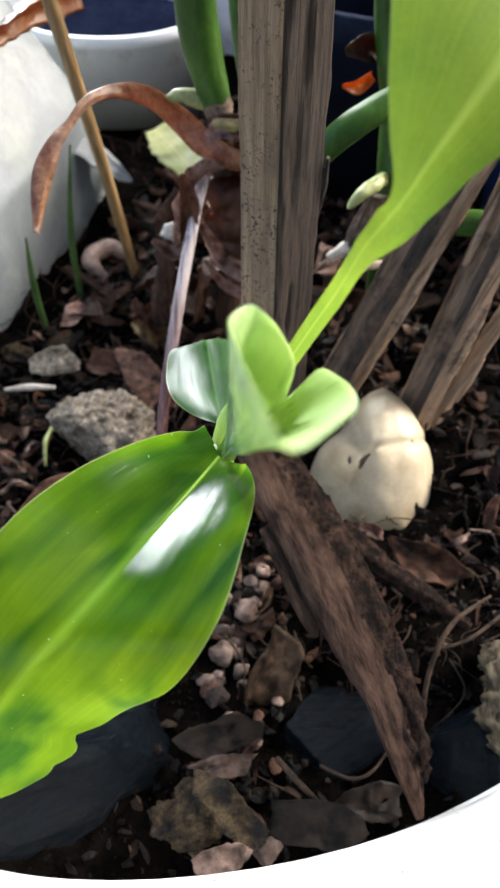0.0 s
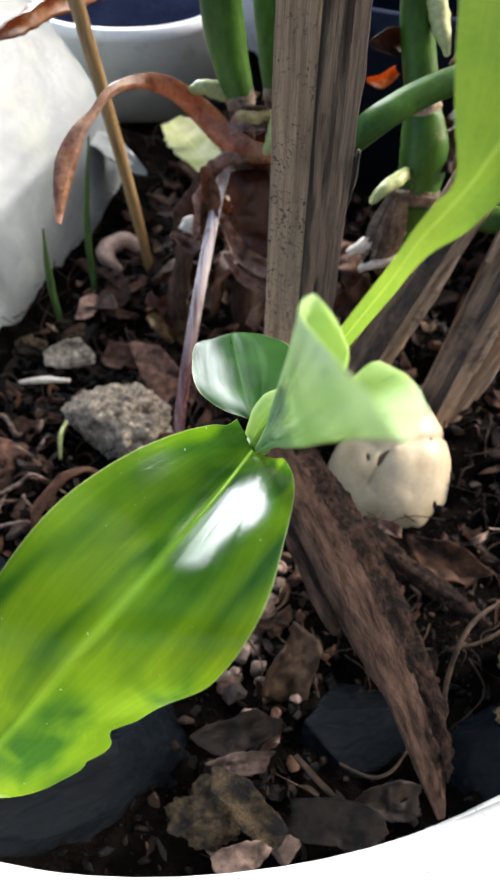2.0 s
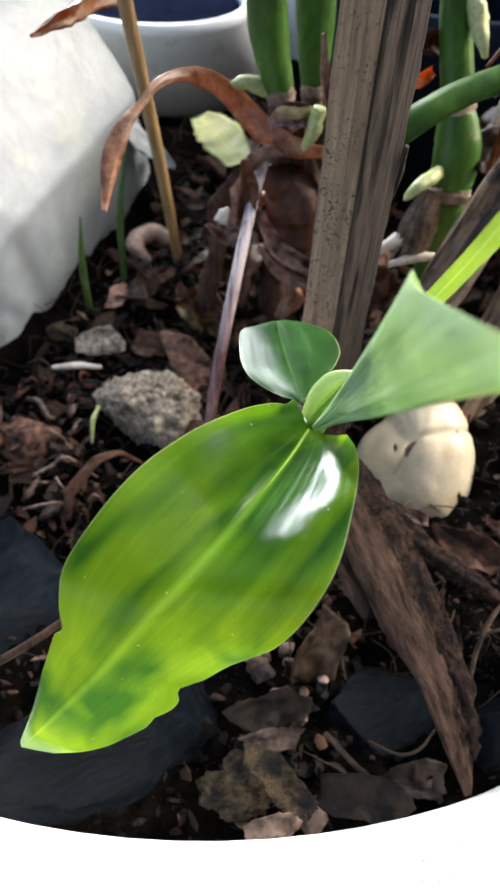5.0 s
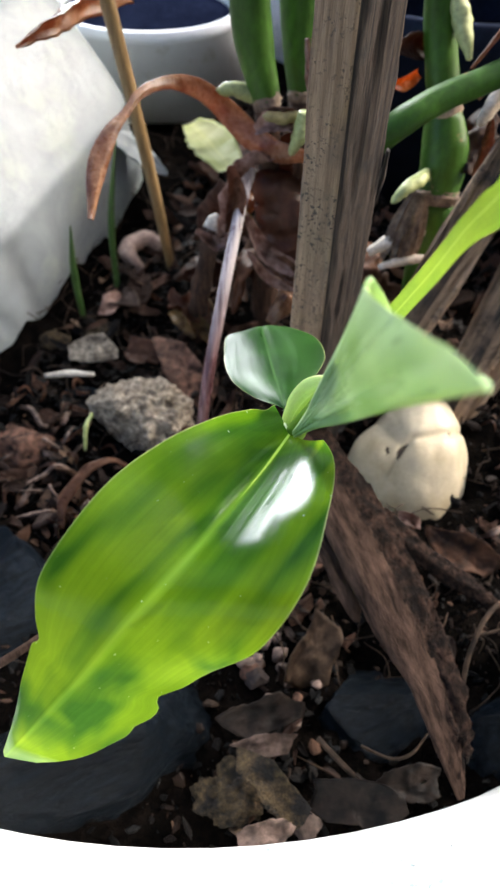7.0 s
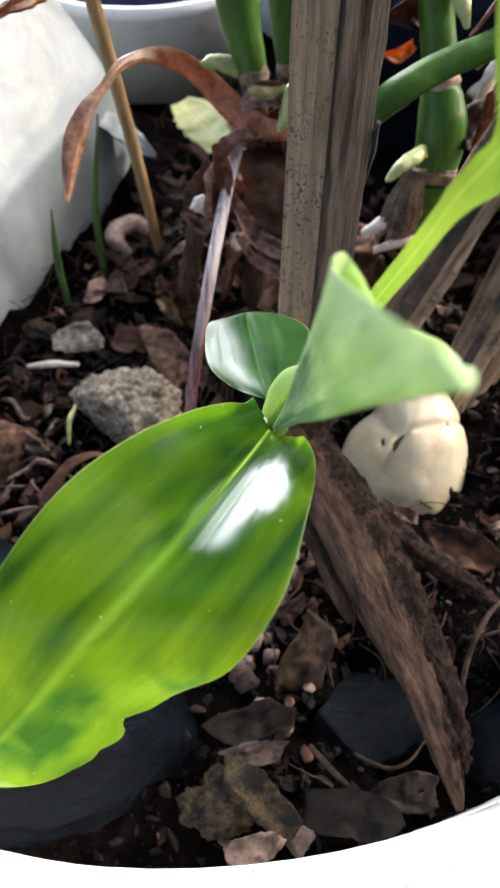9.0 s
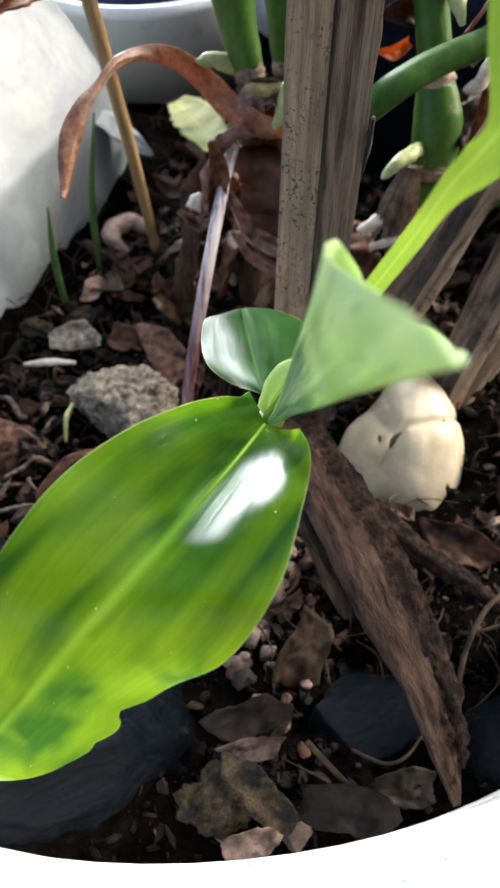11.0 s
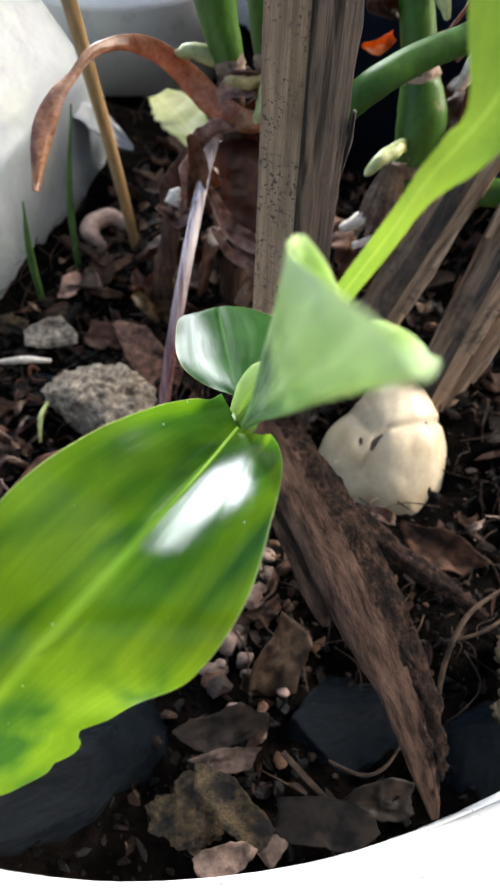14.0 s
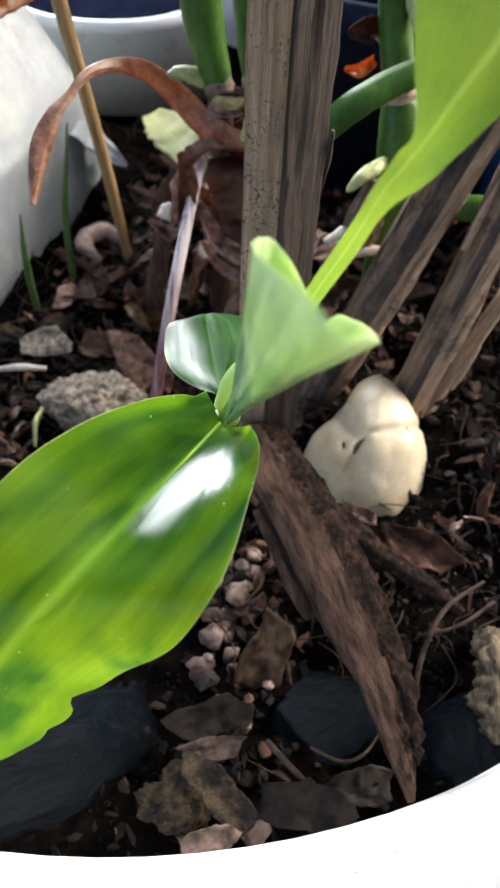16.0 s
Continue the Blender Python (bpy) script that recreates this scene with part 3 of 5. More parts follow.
# ---- the young plant ----
plant = thing("seedling", "young broad-leaved plant with glossy lime-green leaves", "plant")
CROWN = (-0.0062, 0.0935, 0.1335)
# broad leaf: midrib, then left and right wings
broad = [
    ((-0.0061, 0.0934, 0.1330), (0.0053, -0.0044, 0.0020), (-0.0094, 0.0105, 0.016)),
    ((-0.0118, 0.0777, 0.1430), (0.0108, -0.0056, 0.0043), (-0.0137, -0.0001, 0.008)),
    ((-0.0193, 0.0629, 0.1490), (0.0161, -0.0050, 0.0052), (-0.0165, -0.0077, 0.004)),
    ((-0.0263, 0.0525, 0.1500), (0.0182, -0.0008, 0.0051), (-0.0190, -0.0095, 0.001)),
    ((-0.0341, 0.0441, 0.1470), (0.0164, 0.0049, 0.0026), (-0.0161, -0.0135, -0.006)),
    ((-0.0427, 0.0375, 0.1380), (0.0104, 0.0029, 0.005), (-0.0071, -0.0155, -0.009)),
    ((-0.0523, 0.0337, 0.1240), (0.0056, 0.0005, 0.007), (-0.0048, -0.0116, -0.007)),
    ((-0.0617, 0.0321, 0.1070), (0.0008, 0.0, 0.001), (-0.0026, -0.0067, 0.002)),
]
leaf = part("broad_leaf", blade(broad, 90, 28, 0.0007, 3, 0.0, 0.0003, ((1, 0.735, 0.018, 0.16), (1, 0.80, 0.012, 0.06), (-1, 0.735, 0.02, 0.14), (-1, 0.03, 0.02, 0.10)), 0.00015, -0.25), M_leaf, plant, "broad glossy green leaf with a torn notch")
rib_path = [(m[0], m[1], m[2] - 0.0010) for m, _, _ in broad[:5]]
part("midrib", tube(rib_path, [0.0009, 0.0008, 0.0006, 0.0004, 0.0001], 8), M_rib, leaf)

# rolled young leaf: a funnel whose lip is a closed curve
lip = [(-0.0022, 0.0590, 0.2088), (-0.0014, 0.0517, 0.2134), (-0.0002, 0.0413, 0.2208), (0.0014, 0.0314, 0.2273), (0.0030, 0.0305, 0.2254), (0.0079, 0.0416, 0.2137), (0.0126, 0.0572, 0.1965),
       (0.0116, 0.0660, 0.1905), (0.0096, 0.0717, 0.1859), (0.0056, 0.0735, 0.1770), (0.0063, 0.0707, 0.1876), (0.0043, 0.0717, 0.1932), (0.0006, 0.0686, 0.2009)]
rows, cols = 40, 104
edge_loop = ring(lip, cols)
foot = np.array((-0.0052, 0.0930, 0.1330))
mid_lip = edge_loop.mean(0)


def funnel(inset):
    """The rolled leaf's skin, drawn in towards its axis."""
    bm = bmesh.new()
    uv = bm.loops.layers.uv.new("UVMap")
    grid = []
    for k in range(rows + 1):
        s = k / rows
        axis = foot + (mid_lip - foot) * s
        spread = 0.10 + 0.90 * s**1.3
        line = []
        for p in edge_loop:
            q = (p - mid_lip) * spread
            q = q * (1 - inset / (np.linalg.norm(q) + inset))
            line.append(bm.verts.new(axis + q + 0.0006 * math.sin(s * 9) * fbm(*(p * 90), 2)))
        grid.append(line)
    for k in range(rows):
        for j in range(cols):
            f = bm.faces.new((grid[k][j], grid[k][(j + 1) % cols], grid[k + 1][(j + 1) % cols], grid[k + 1][j]))
            for lp, c in zip(f.loops, ((k, j), (k, j + 1), (k + 1, j + 1), (k + 1, j))):
                lp[uv].uv = (c[0] / rows, 0.06 + 0.38 * c[1] / cols)
    return bm


young = part("young_leaf", funnel(0.0), M_leaf_young, plant, "pale green young leaf, still rolled into a funnel")
part("inner_side", funnel(0.0004), M_leaf_inner, young, "yellow-green inner side of the rolled leaf")
part("sheath", ribbon([(-0.0068, 0.0945, 0.1310), (-0.0050, 0.0955, 0.1385), (-0.0016, 0.0950, 0.1455), (0.0026, 0.0935, 0.1510)], [0.0020, 0.0026, 0.0022, 0.0004], (1, -0.3, 0.2), 0.9, 24, 5, 0.0005), M_leaf_inner, plant, "lime-yellow sheath round the young leaf")

# tall leaf on its stalk
part("petiole", tube([(-0.0049, 0.0936, 0.1330), (-0.0012, 0.0938, 0.1432), (0.0027, 0.0942, 0.1518), (0.0093, 0.0920, 0.1712), (0.0136, 0.0905, 0.1836)], [0.0022, 0.0012, 0.0009, 0.0006, 0.0002], 14, flat=0.8, side=(0, -0.57, 0.82)), M_petiole, plant)
tall = [
    ((-0.0008, 0.0930, 0.1445), (-0.0004, -0.0014, 0.0005), (0.0004, 0.0014, -0.0005)),
    ((0.0025, 0.0922, 0.1536), (-0.0004, -0.0014, 0.0005), (0.0004, 0.0014, -0.0005)),
    ((0.0091, 0.0893, 0.1733), (-0.0004, -0.0015, 0.0006), (0.0004, 0.0015, -0.0006)),
    ((0.0130, 0.0878, 0.1845), (-0.0005, -0.0016, 0.0006), (0.0005, 0.0016, -0.0006)),
    ((0.0158, 0.0867, 0.1939), (-0.0008, -0.0016, 0.0005), (0.0010, 0.0020, -0.0009)),
    ((0.0183, 0.0867, 0.1989), (-0.0013, -0.0016, 0.0002), (0.0018, 0.0028, -0.0018)),
    ((0.0206, 0.0879, 0.2021), (-0.0012, -0.0015, 0.0), (0.0023, 0.0036, -0.0022)),
    ((0.0237, 0.0910, 0.2055), (-0.0058, -0.0021, 0.0017), (0.0037, 0.0049, -0.0029)),
    ((0.0290, 0.0968, 0.2096), (-0.0116, -0.0035, 0.0046), (0.0063, 0.0069, -0.0041)),
    ((0.0352, 0.1045, 0.2138), (-0.0174, -0.0034, 0.0080), (0.0089, 0.0079, -0.0056)),
    ((0.0436, 0.1156, 0.2191), (-0.0170, -0.0035, 0.0074), (0.0090, 0.0074, -0.0056)),
    ((0.0571, 0.1348, 0.2277), (-0.0004, -0.0001, 0.0001), (0.0005, 0.0001, -0.0001)),
]
NEARER = (1.0, 0.995, 0.985, 0.975, 0.962, 0.95, 0.94, 0.925, 0.915, 0.905, 0.90, 0.90)
PIVOT = (-0.007, 0.0, 0.267)
tall = [(tuple(c + (a - c) * k + shift for a, c, shift in zip(m, PIVOT, (0.008 * (1 - k), 0.0, 0.0))), tuple(a * k for a in l), tuple(a * k for a in r)) for (m, l, r), k in zip(tall, NEARER)]
part("tall_leaf", blade(tall, 72, 14, 0.0006, 8, 0.05, 0.0), M_leaf_tall, plant, "upright lime-green leaf with the light shining through")

# small dark leaf low behind
small = [
    ((-0.0062, 0.1120, 0.1165), (0.0010, 0, 0.0), (-0.0010, 0, 0.0)),
    ((-0.0072, 0.1170, 0.1165), (-0.0060, 0.001, -0.0018), (0.0058, 0.001, -0.0025)),
    ((-0.0082, 0.1230, 0.1145), (-0.0105, 0.003, -0.0028), (0.0100, 0.003, -0.0045)),
    ((-0.0092, 0.1300, 0.1115), (-0.0120, 0.003, -0.0026), (0.0140, 0.003, -0.0050)),
    ((-0.0104, 0.1385, 0.1085), (-0.0118, 0.002, -0.0022), (0.0165, 0.0015, -0.0050)),
    ((-0.0115, 0.1470, 0.1055), (-0.0105, 0.0015, -0.0012), (0.0152, 0.0010, -0.0035)),
    ((-0.0120, 0.1515, 0.1040), (-0.0068, -0.0010, -0.0006), (0.0108, -0.0005, -0.0020)),
    ((-0.0122, 0.1528, 0.1032), (-0.0030, -0.0005, -0.0004), (0.0070, -0.0002, -0.0010)),
]
part("small_leaf", blade(small, 36, 12, 0.0006, 5, 0.12, 0.0004), M_leaf_dark, plant, "small rounded dark-green leaf")
part("small_petiole", tube([(-0.0052, 0.1000, 0.1200), (-0.0050, 0.1080, 0.1090), (-0.0052, 0.1150, 0.1090)], [0.0012, 0.0011, 0.0009], 10), M_petiole, plant)
part("stem", tube([(-0.0230, 0.1080, 0.0), (-0.0180, 0.1060, 0.05), (-0.0110, 0.1000, 0.10), CROWN], [0.0026, 0.0024, 0.0024, 0.0022], 12), M_petiole, plant)

# ---- the stake and slats ----
def stake():
    ob = thing("wooden_stake", "weathered grey wooden stake standing in the soil", "stake")
    corners = [(-0.0030, 0.1720), (0.0070, 0.1680), (0.0195, 0.1780), (0.0095, 0.1880)]
    bm = bmesh.new()
    n, per = 130, 16
    loops = []
    for k in range(n + 1):
        z = -0.03 + 0.29 * k / n
        loop = []
        for c in range(4):
            a, b = np.array(corners[c]), np.array(corners[(c + 1) % 4])
            for j in range(per):
                p = a + (b - a) * j / per
                mid = np.array((0.0085, 0.1775))
                corner_wear = 0.0006 * (j == 0)
                q = p + (p - mid) / np.linalg.norm(p - mid) * (0.0005 * fbm(p[0] * 260, p[1] * 260, z * 14) + (0.0004 if c == 0 else 0.0006) * fbm(p[0] * 900, p[1] * 900, z * 60) - corner_wear)
                q[0] -= 0.0008 * (z - 0.14)
                loop.append(bm.verts.new((q[0], q[1], z)))
        loops.append(loop)
    m = 4 * per
    for a, b in zip(loops, loops[1:]):
        for j in range(m):
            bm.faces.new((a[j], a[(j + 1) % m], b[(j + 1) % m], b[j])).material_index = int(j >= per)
    bm.faces.new(loops[0][::-1])
    bm.faces.new(loops[-1])
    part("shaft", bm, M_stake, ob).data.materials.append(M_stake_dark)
    part("splinter", tube([(0.0186, 0.1790, 0.124), (0.0198, 0.1790, 0.134), (0.0203, 0.1790, 0.1435)], [0.0006, 0.0012, 0.0009], 10, flat=0.6, rough=0.3), M_stake_dark, ob, "split-off splinter")


stake()


def slat(label, foot, top, half, thick, seed, strips=(9, 9)):
    """A leaning slat of old wood: worn and split edges; across its face a pale edge, a blackened middle and a brown edge."""
    bm = bmesh.new()
    foot, top = np.array(foot), np.array(top)
    n, per = 60, 9
    t = (top - foot) / np.linalg.norm(top - foot)
    face = np.array((0, -0.62, 0.78))
    side = np.cross(t, face)
    side /= np.linalg.norm(side)
    up = np.cross(side, t)
    outline = [(-1, -1), (1, -1), (1, 1), (-1, 1)]
    loops = []
    for k in range(n + 1):
        p = foot + (top - foot) * k / n
        loop = []
        for c in range(4):
            a, b = np.array(outline[c], float), np.array(outline[(c + 1) % 4], float)
            for j in range(per):
                q = a + (b - a) * j / per
                w = 1 + 0.10 * fbm(q[0] * 2 + seed, q[1] * 2, k * 0.08)
                g = 0.0006 * fbm(q[0] * 7, q[1] * 5 + seed, k * 0.05)
                loop.append(bm.verts.new(p + side * q[0] * half * w + up * (q[1] * thick * (1 - 0.15 * abs(q[0]) ** 4) + (q[1] > 0.9) * 0.5 * half * (0.8 - abs(q[0] - 0.1)) + g)))
        loops.append(loop)
    m = 4 * per
    for a, b in zip(loops, loops[1:]):
        for j in range(m):
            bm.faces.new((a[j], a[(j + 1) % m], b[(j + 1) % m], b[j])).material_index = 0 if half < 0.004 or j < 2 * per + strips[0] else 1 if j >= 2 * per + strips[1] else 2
    bm.faces.new(loops[0][::-1])
    bm.faces.new(loops[-1])
    bmesh.ops.recalc_face_normals(bm, faces=bm.faces)
    ob = thing("leaning_stake", label, "stake", "leaning stakes")
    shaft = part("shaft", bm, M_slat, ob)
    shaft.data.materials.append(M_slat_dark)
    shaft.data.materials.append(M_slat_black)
    for at, edge, long in ((0.30, 0.92, 0.20), (0.55, -0.95, 0.16), (0.72, 0.3, 0.22)):
        line = [foot + (top - foot) * (at + long * f) + side * half * edge + up * (thick * 1.05 + 0.0012 * f * (1.6 - f)) for f in (0.0, 0.35, 0.7, 1.0)]
        part("splinter", tube(line, [0.0012, 0.0014, 0.0011, 0.0003], 8, 14, 0.6, tuple(up), 0.3, 400, 0, seed), M_slat, ob)


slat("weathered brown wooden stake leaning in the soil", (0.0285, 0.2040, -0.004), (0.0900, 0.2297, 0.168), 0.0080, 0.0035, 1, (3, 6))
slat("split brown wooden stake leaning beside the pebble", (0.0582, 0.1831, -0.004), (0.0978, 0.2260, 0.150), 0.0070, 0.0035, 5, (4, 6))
slat("thin pale wooden stake leaning in the soil", (0.0655, 0.1835, 0.0), (0.1060, 0.2160, 0.090), 0.0026, 0.0025, 9)

# ---- pebble and stones ----
VIEW = Matrix(((1, 0, 0), (0, 0.819, -0.574), (0, 0.574, 0.819)))   # local x right, y away and up, z towards the viewer


def pebble():
    """A rounded lump, broad low down on one side, narrowing to a lobe at the top, creased across the middle."""
    bm = bmesh.new()
    bmesh.ops.create_icosphere(bm, subdivisions=6, radius=1.0)
    darkened = set()
    crease = [(-0.46, -0.16), (-0.35, 0.02), (-0.22, 0.20), (-0.04, 0.33), (0.34, 0.37), (0.83, 0.40)]
    pits = ((-0.46, 0.17, 0.045), (-0.34, -0.24, 0.020), (0.22, -0.22, 0.016), (0.30, -0.42, 0.014), (-0.28, -0.62, 0.014), (-0.55, -0.05, 0.016))
    outline = ((-180, 0.97), (-172, 1.0), (-150, 0.86), (-120, 0.80), (-95, 0.93), (-68, 1.06), (-55, 1.12), (-30, 1.02), (0, 0.97), (25, 0.95), (47, 0.97), (65, 1.0), (80, 1.02), (98, 0.90), (116, 0.72), (138, 0.72), (160, 0.86), (180, 0.97))
    for v in bm.verts:
        x, y, z = v.co
        r = float(np.interp(math.degrees(math.atan2(y, x)), [a for a, _ in outline], [b for _, b in outline]))
        k = 1 + (r - 1) * min(1.0, math.hypot(x, y) * 1.15)
        px, py = x * k, y * k
        depth, stain = 0.0, 0.0
        if z > -0.1:
            best, along = 9.0, 0.0
            for n, ((ax, ay), (bx, by)) in enumerate(zip(crease, crease[1:])):
                f = min(max(((px - ax) * (bx - ax) + (py - ay) * (by - ay)) / ((bx - ax) ** 2 + (by - ay) ** 2), 0), 1)
                d = math.hypot(px - ax - f * (bx - ax), py - ay - f * (by - ay))
                if d < best:
                    best, along = d, (n + f) / (len(crease) - 1)
            depth += 0.085 * math.exp(-((best / 0.040) ** 2)) * (1 - 0.45 * along) + 0.035 * math.exp(-((best / 0.15) ** 2)) * (1 - along)
            stain = max(stain, 0.034 * math.exp(-(((along - 0.36) / 0.09) ** 2)) + 0.010 - 0.006 * along + 0.008 * fbm(px * 9, py * 9, 2.0, 3) - best)
            depth -= 0.05 * math.exp(-((px - 0.08) ** 2 + (py - 0.10) ** 2) / 0.040) + 0.03 * math.exp(-((px - 0.5) ** 2 + (py - 0.12) ** 2) / 0.10)
            depth += 0.05 * math.exp(-((px + 0.34) ** 2 + (py - 0.30) ** 2) / 0.03)
            for ax, ay, wide in pits:
                d = math.hypot(px - ax, py - ay)
                depth += 0.022 * math.exp(-((d / wide) ** 2))
                stain = max(stain, wide * (0.8 + 0.5 * fbm(px * 20, py * 20, 5.0, 2)) - d)
        n = 1 + 0.030 * noise.fractal(v.co * 1.7, 1, 2, 3) - depth
        v.co = Vector((px * n * 0.0243, py * n * 0.0322, z * n * 0.0185))
        if stain > 0:
            darkened.add(v)
    placed(bm, Matrix.Translation((0.0470, 0.1680, 0.0105)) @ VIEW.to_4x4())
    # faces along the crease and in the pits take a dark brown
    for f in bm.faces:
        f.material_index = int(sum(v in darkened for v in f.verts) > 1)
    ob = part("pebble", bm, M_pebble)
    ob.data.materials.append(M_dark)
    tagged(ob, "smooth cream pebble with a dark crease, half sunk in soil", "pebble")


pebble()
bm = placed(lump((0.0215, 0.017, 0.0145), 7, 0.22, 2.6, 6, 4, 7), pose(-0.0610, 0.1930, 0.0030, 20, 0, -12))
tagged(part("rough_stone", bm, M_stone), "rough grey-brown stone lying on the soil", "stone")
bm = placed(lump((0.014, 0.012, 0.009), 17, 0.2, 1.6, 4, 3), pose(-0.1090, 0.1790, 0.002, 0, 0, 30))
tagged(part("brown_stone", bm, M_chip), "dull brown rounded stone on the soil", "stone")

# ---- bark, twigs, charcoal ----
bark = thing("bark_piece", "long dark-brown splintered piece of bark", "bark")
bm = tube([(0.0040, 0.1660, 0.030), (0.0105, 0.1478, 0.037), (0.0214, 0.1216, 0.041), (0.0310, 0.0961, 0.041), (0.0395, 0.0758, 0.040), (0.0435, 0.0563, 0.037), (0.0470, 0.0415, 0.030)],
          [0.0105, 0.0108, 0.0110, 0.0105, 0.0082, 0.0050, 0.0012], 56, 170, 0.38, (0.25, -0.4, 0.9), 0.14, 40, 3, 2)
spine = [(0.1660, 0.0040), (0.1478, 0.0105), (0.1216, 0.0214), (0.0961, 0.0310), (0.0758, 0.0395), (0.0563, 0.0435), (0.0415, 0.0470)][::-1]
for v in bm.verts:
    off = v.co.x - float(np.interp(v.co.y, [a for a, _ in spine], [b for _, b in spine]))
    if off > 0.001:
        v.co.z += 0.0013 * fbm(v.co.x * 420, v.co.y * 130, v.co.z * 420, 5)
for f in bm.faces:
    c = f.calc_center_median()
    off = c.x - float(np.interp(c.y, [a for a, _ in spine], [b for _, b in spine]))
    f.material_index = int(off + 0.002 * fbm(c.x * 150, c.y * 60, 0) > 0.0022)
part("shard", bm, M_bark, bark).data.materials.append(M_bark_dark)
part("splinter", tube([(0.0060, 0.1300, 0.036), (0.0125, 0.1130, 0.036), (0.0185, 0.0985, 0.034), (0.0205, 0.0935, 0.031)], [0.0030, 0.0034, 0.0026, 0.0008], 14, 30, 0.5, (0, -0.4, 0.9), 0.3, 150, 3, 8), M_bark, bark)
part("splinter", tube([(0.0200, 0.1060, 0.038), (0.0265, 0.0900, 0.036), (0.0310, 0.0810, 0.034)], [0.0024, 0.0024, 0.0006], 12, 24, 0.5, (0, -0.4, 0.9), 0.3, 150, 3, 9), M_bark, bark)
part("splinter", tube([(0.0400, 0.0900, 0.041), (0.0455, 0.0720, 0.041), (0.0480, 0.0560, 0.037), (0.0485, 0.0500, 0.034)], [0.0020, 0.0030, 0.0024, 0.0006], 14, 30, 0.6, (0, -0.4, 0.9), 0.8, 500, 5, 10), M_bark_dark, bark, "blackened splintered edge")
bm = tube([(0.030, 0.133, 0.030), (0.044, 0.118, 0.030), (0.058, 0.107, 0.030), (0.0705, 0.0985, 0.027)], [0.0044, 0.0036, 0.0030, 0.0014], 20, 50, 0.6, (0, -0.4, 0.9), 0.26, 190, 5, 6)
tagged(part("bark_strip", bm, M_bark_dark), "dark rough strip of bark by the pebble", "bark")


def coal(label, centre, size, turn, seed, sub=5):
    bm = placed(lump(size, seed, 0.085, 2.2, sub, 16, 7), pose(*centre, *turn))
    tagged(part("charcoal_lump", bm, M_coal, smooth=False), label, "charcoal", "charcoal in the soil")


coal("long black lump of charcoal on the soil", (-0.0560, 0.0600, 0.0020), (0.056, 0.026, 0.025), (14, 0, 30), 3, 6)
coal("black charcoal block with a flat top", (0.0270, 0.0730, 0.0000), (0.025, 0.021, 0.018), (0, 8, 10), 12)
coal("dark charcoal block beside the rim", (0.0690, 0.0620, 0.0130), (0.021, 0.023, 0.018), (10, 0, -15), 14)
coal("blue-black charcoal chunk with sharp edges", (-0.1000, 0.1060, 0.0020), (0.027, 0.034, 0.022), (5, 0, 10), 21)
coal("small charcoal piece among the chips", (-0.1000, 0.2080, -0.004), (0.020, 0.008, 0.007), (0, 0, 5), 24, 4)

bm = tube([(0.0800, 0.094, 0.020), (0.0785, 0.081, 0.028), (0.0755, 0.066, 0.027), (0.0735, 0.060, 0.022)], [0.004, 0.0070, 0.0068, 0.0025], 30, 50, 0.8, (0, 0, 1), 0.45, 300, 11, 4)
tagged(part("fibrous_husk", bm, M_husk), "pale frayed piece of fibrous husk", "husk")
bm = tube([(-0.100, 0.055, 0.060), (-0.0758, 0.0632, 0.0735), (-0.060, 0.076, 0.074)], [0.0012, 0.0012, 0.0010], 8)
tagged(part("thin_twig", bm, M_bark), "thin purple-brown twig under the broad leaf", "twig")

# ---- stalks and dead leaves behind ----
bm = tube([(-0.0345, 0.165, 0.015), (-0.0316, 0.1840, 0.0375), (-0.0257, 0.2105, 0.0615), (-0.0200, 0.2376, 0.0785), (-0.017, 0.25, 0.085)], [0.0020, 0.0022, 0.0023, 0.0022, 0.0024], 14)
tagged(part("dry_stalk", bm, M_purple), "thin purple-brown dry stalk, paler towards its top", "stalk")
bm = tube([(-0.0550, 0.290, -0.010), (-0.0600, 0.287, 0.050), (-0.0680, 0.2815, 0.127), (-0.073, 0.278, 0.170)], [0.0022, 0.0026, 0.0028, 0.0028], 12)
tagged(part("tan_stalk", bm, M_tan), "straight tan dry stalk standing in the soil", "stalk")


def dead_leaf(label, path, widths, across, material, cup=0.4, ripple=0.3, seed=0, twist=0.0, thick=0.0005):
    return tagged(part("dead_leaf", ribbon(path, widths, across, cup, 44, 6, thick, seed, ripple, twist), material), label, "dead leaf")


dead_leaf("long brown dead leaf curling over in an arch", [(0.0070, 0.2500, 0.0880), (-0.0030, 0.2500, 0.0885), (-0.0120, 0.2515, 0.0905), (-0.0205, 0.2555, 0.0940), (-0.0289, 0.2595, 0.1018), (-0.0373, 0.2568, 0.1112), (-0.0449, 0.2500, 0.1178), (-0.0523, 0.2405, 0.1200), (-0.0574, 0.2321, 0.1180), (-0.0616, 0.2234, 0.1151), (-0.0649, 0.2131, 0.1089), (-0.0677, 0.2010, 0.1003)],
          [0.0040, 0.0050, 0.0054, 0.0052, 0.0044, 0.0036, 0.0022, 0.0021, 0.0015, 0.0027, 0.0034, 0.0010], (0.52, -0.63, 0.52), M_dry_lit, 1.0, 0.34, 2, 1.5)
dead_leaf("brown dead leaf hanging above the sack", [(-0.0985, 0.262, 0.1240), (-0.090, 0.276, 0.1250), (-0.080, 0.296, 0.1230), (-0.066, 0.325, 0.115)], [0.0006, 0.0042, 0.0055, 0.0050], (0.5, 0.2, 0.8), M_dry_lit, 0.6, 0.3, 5)
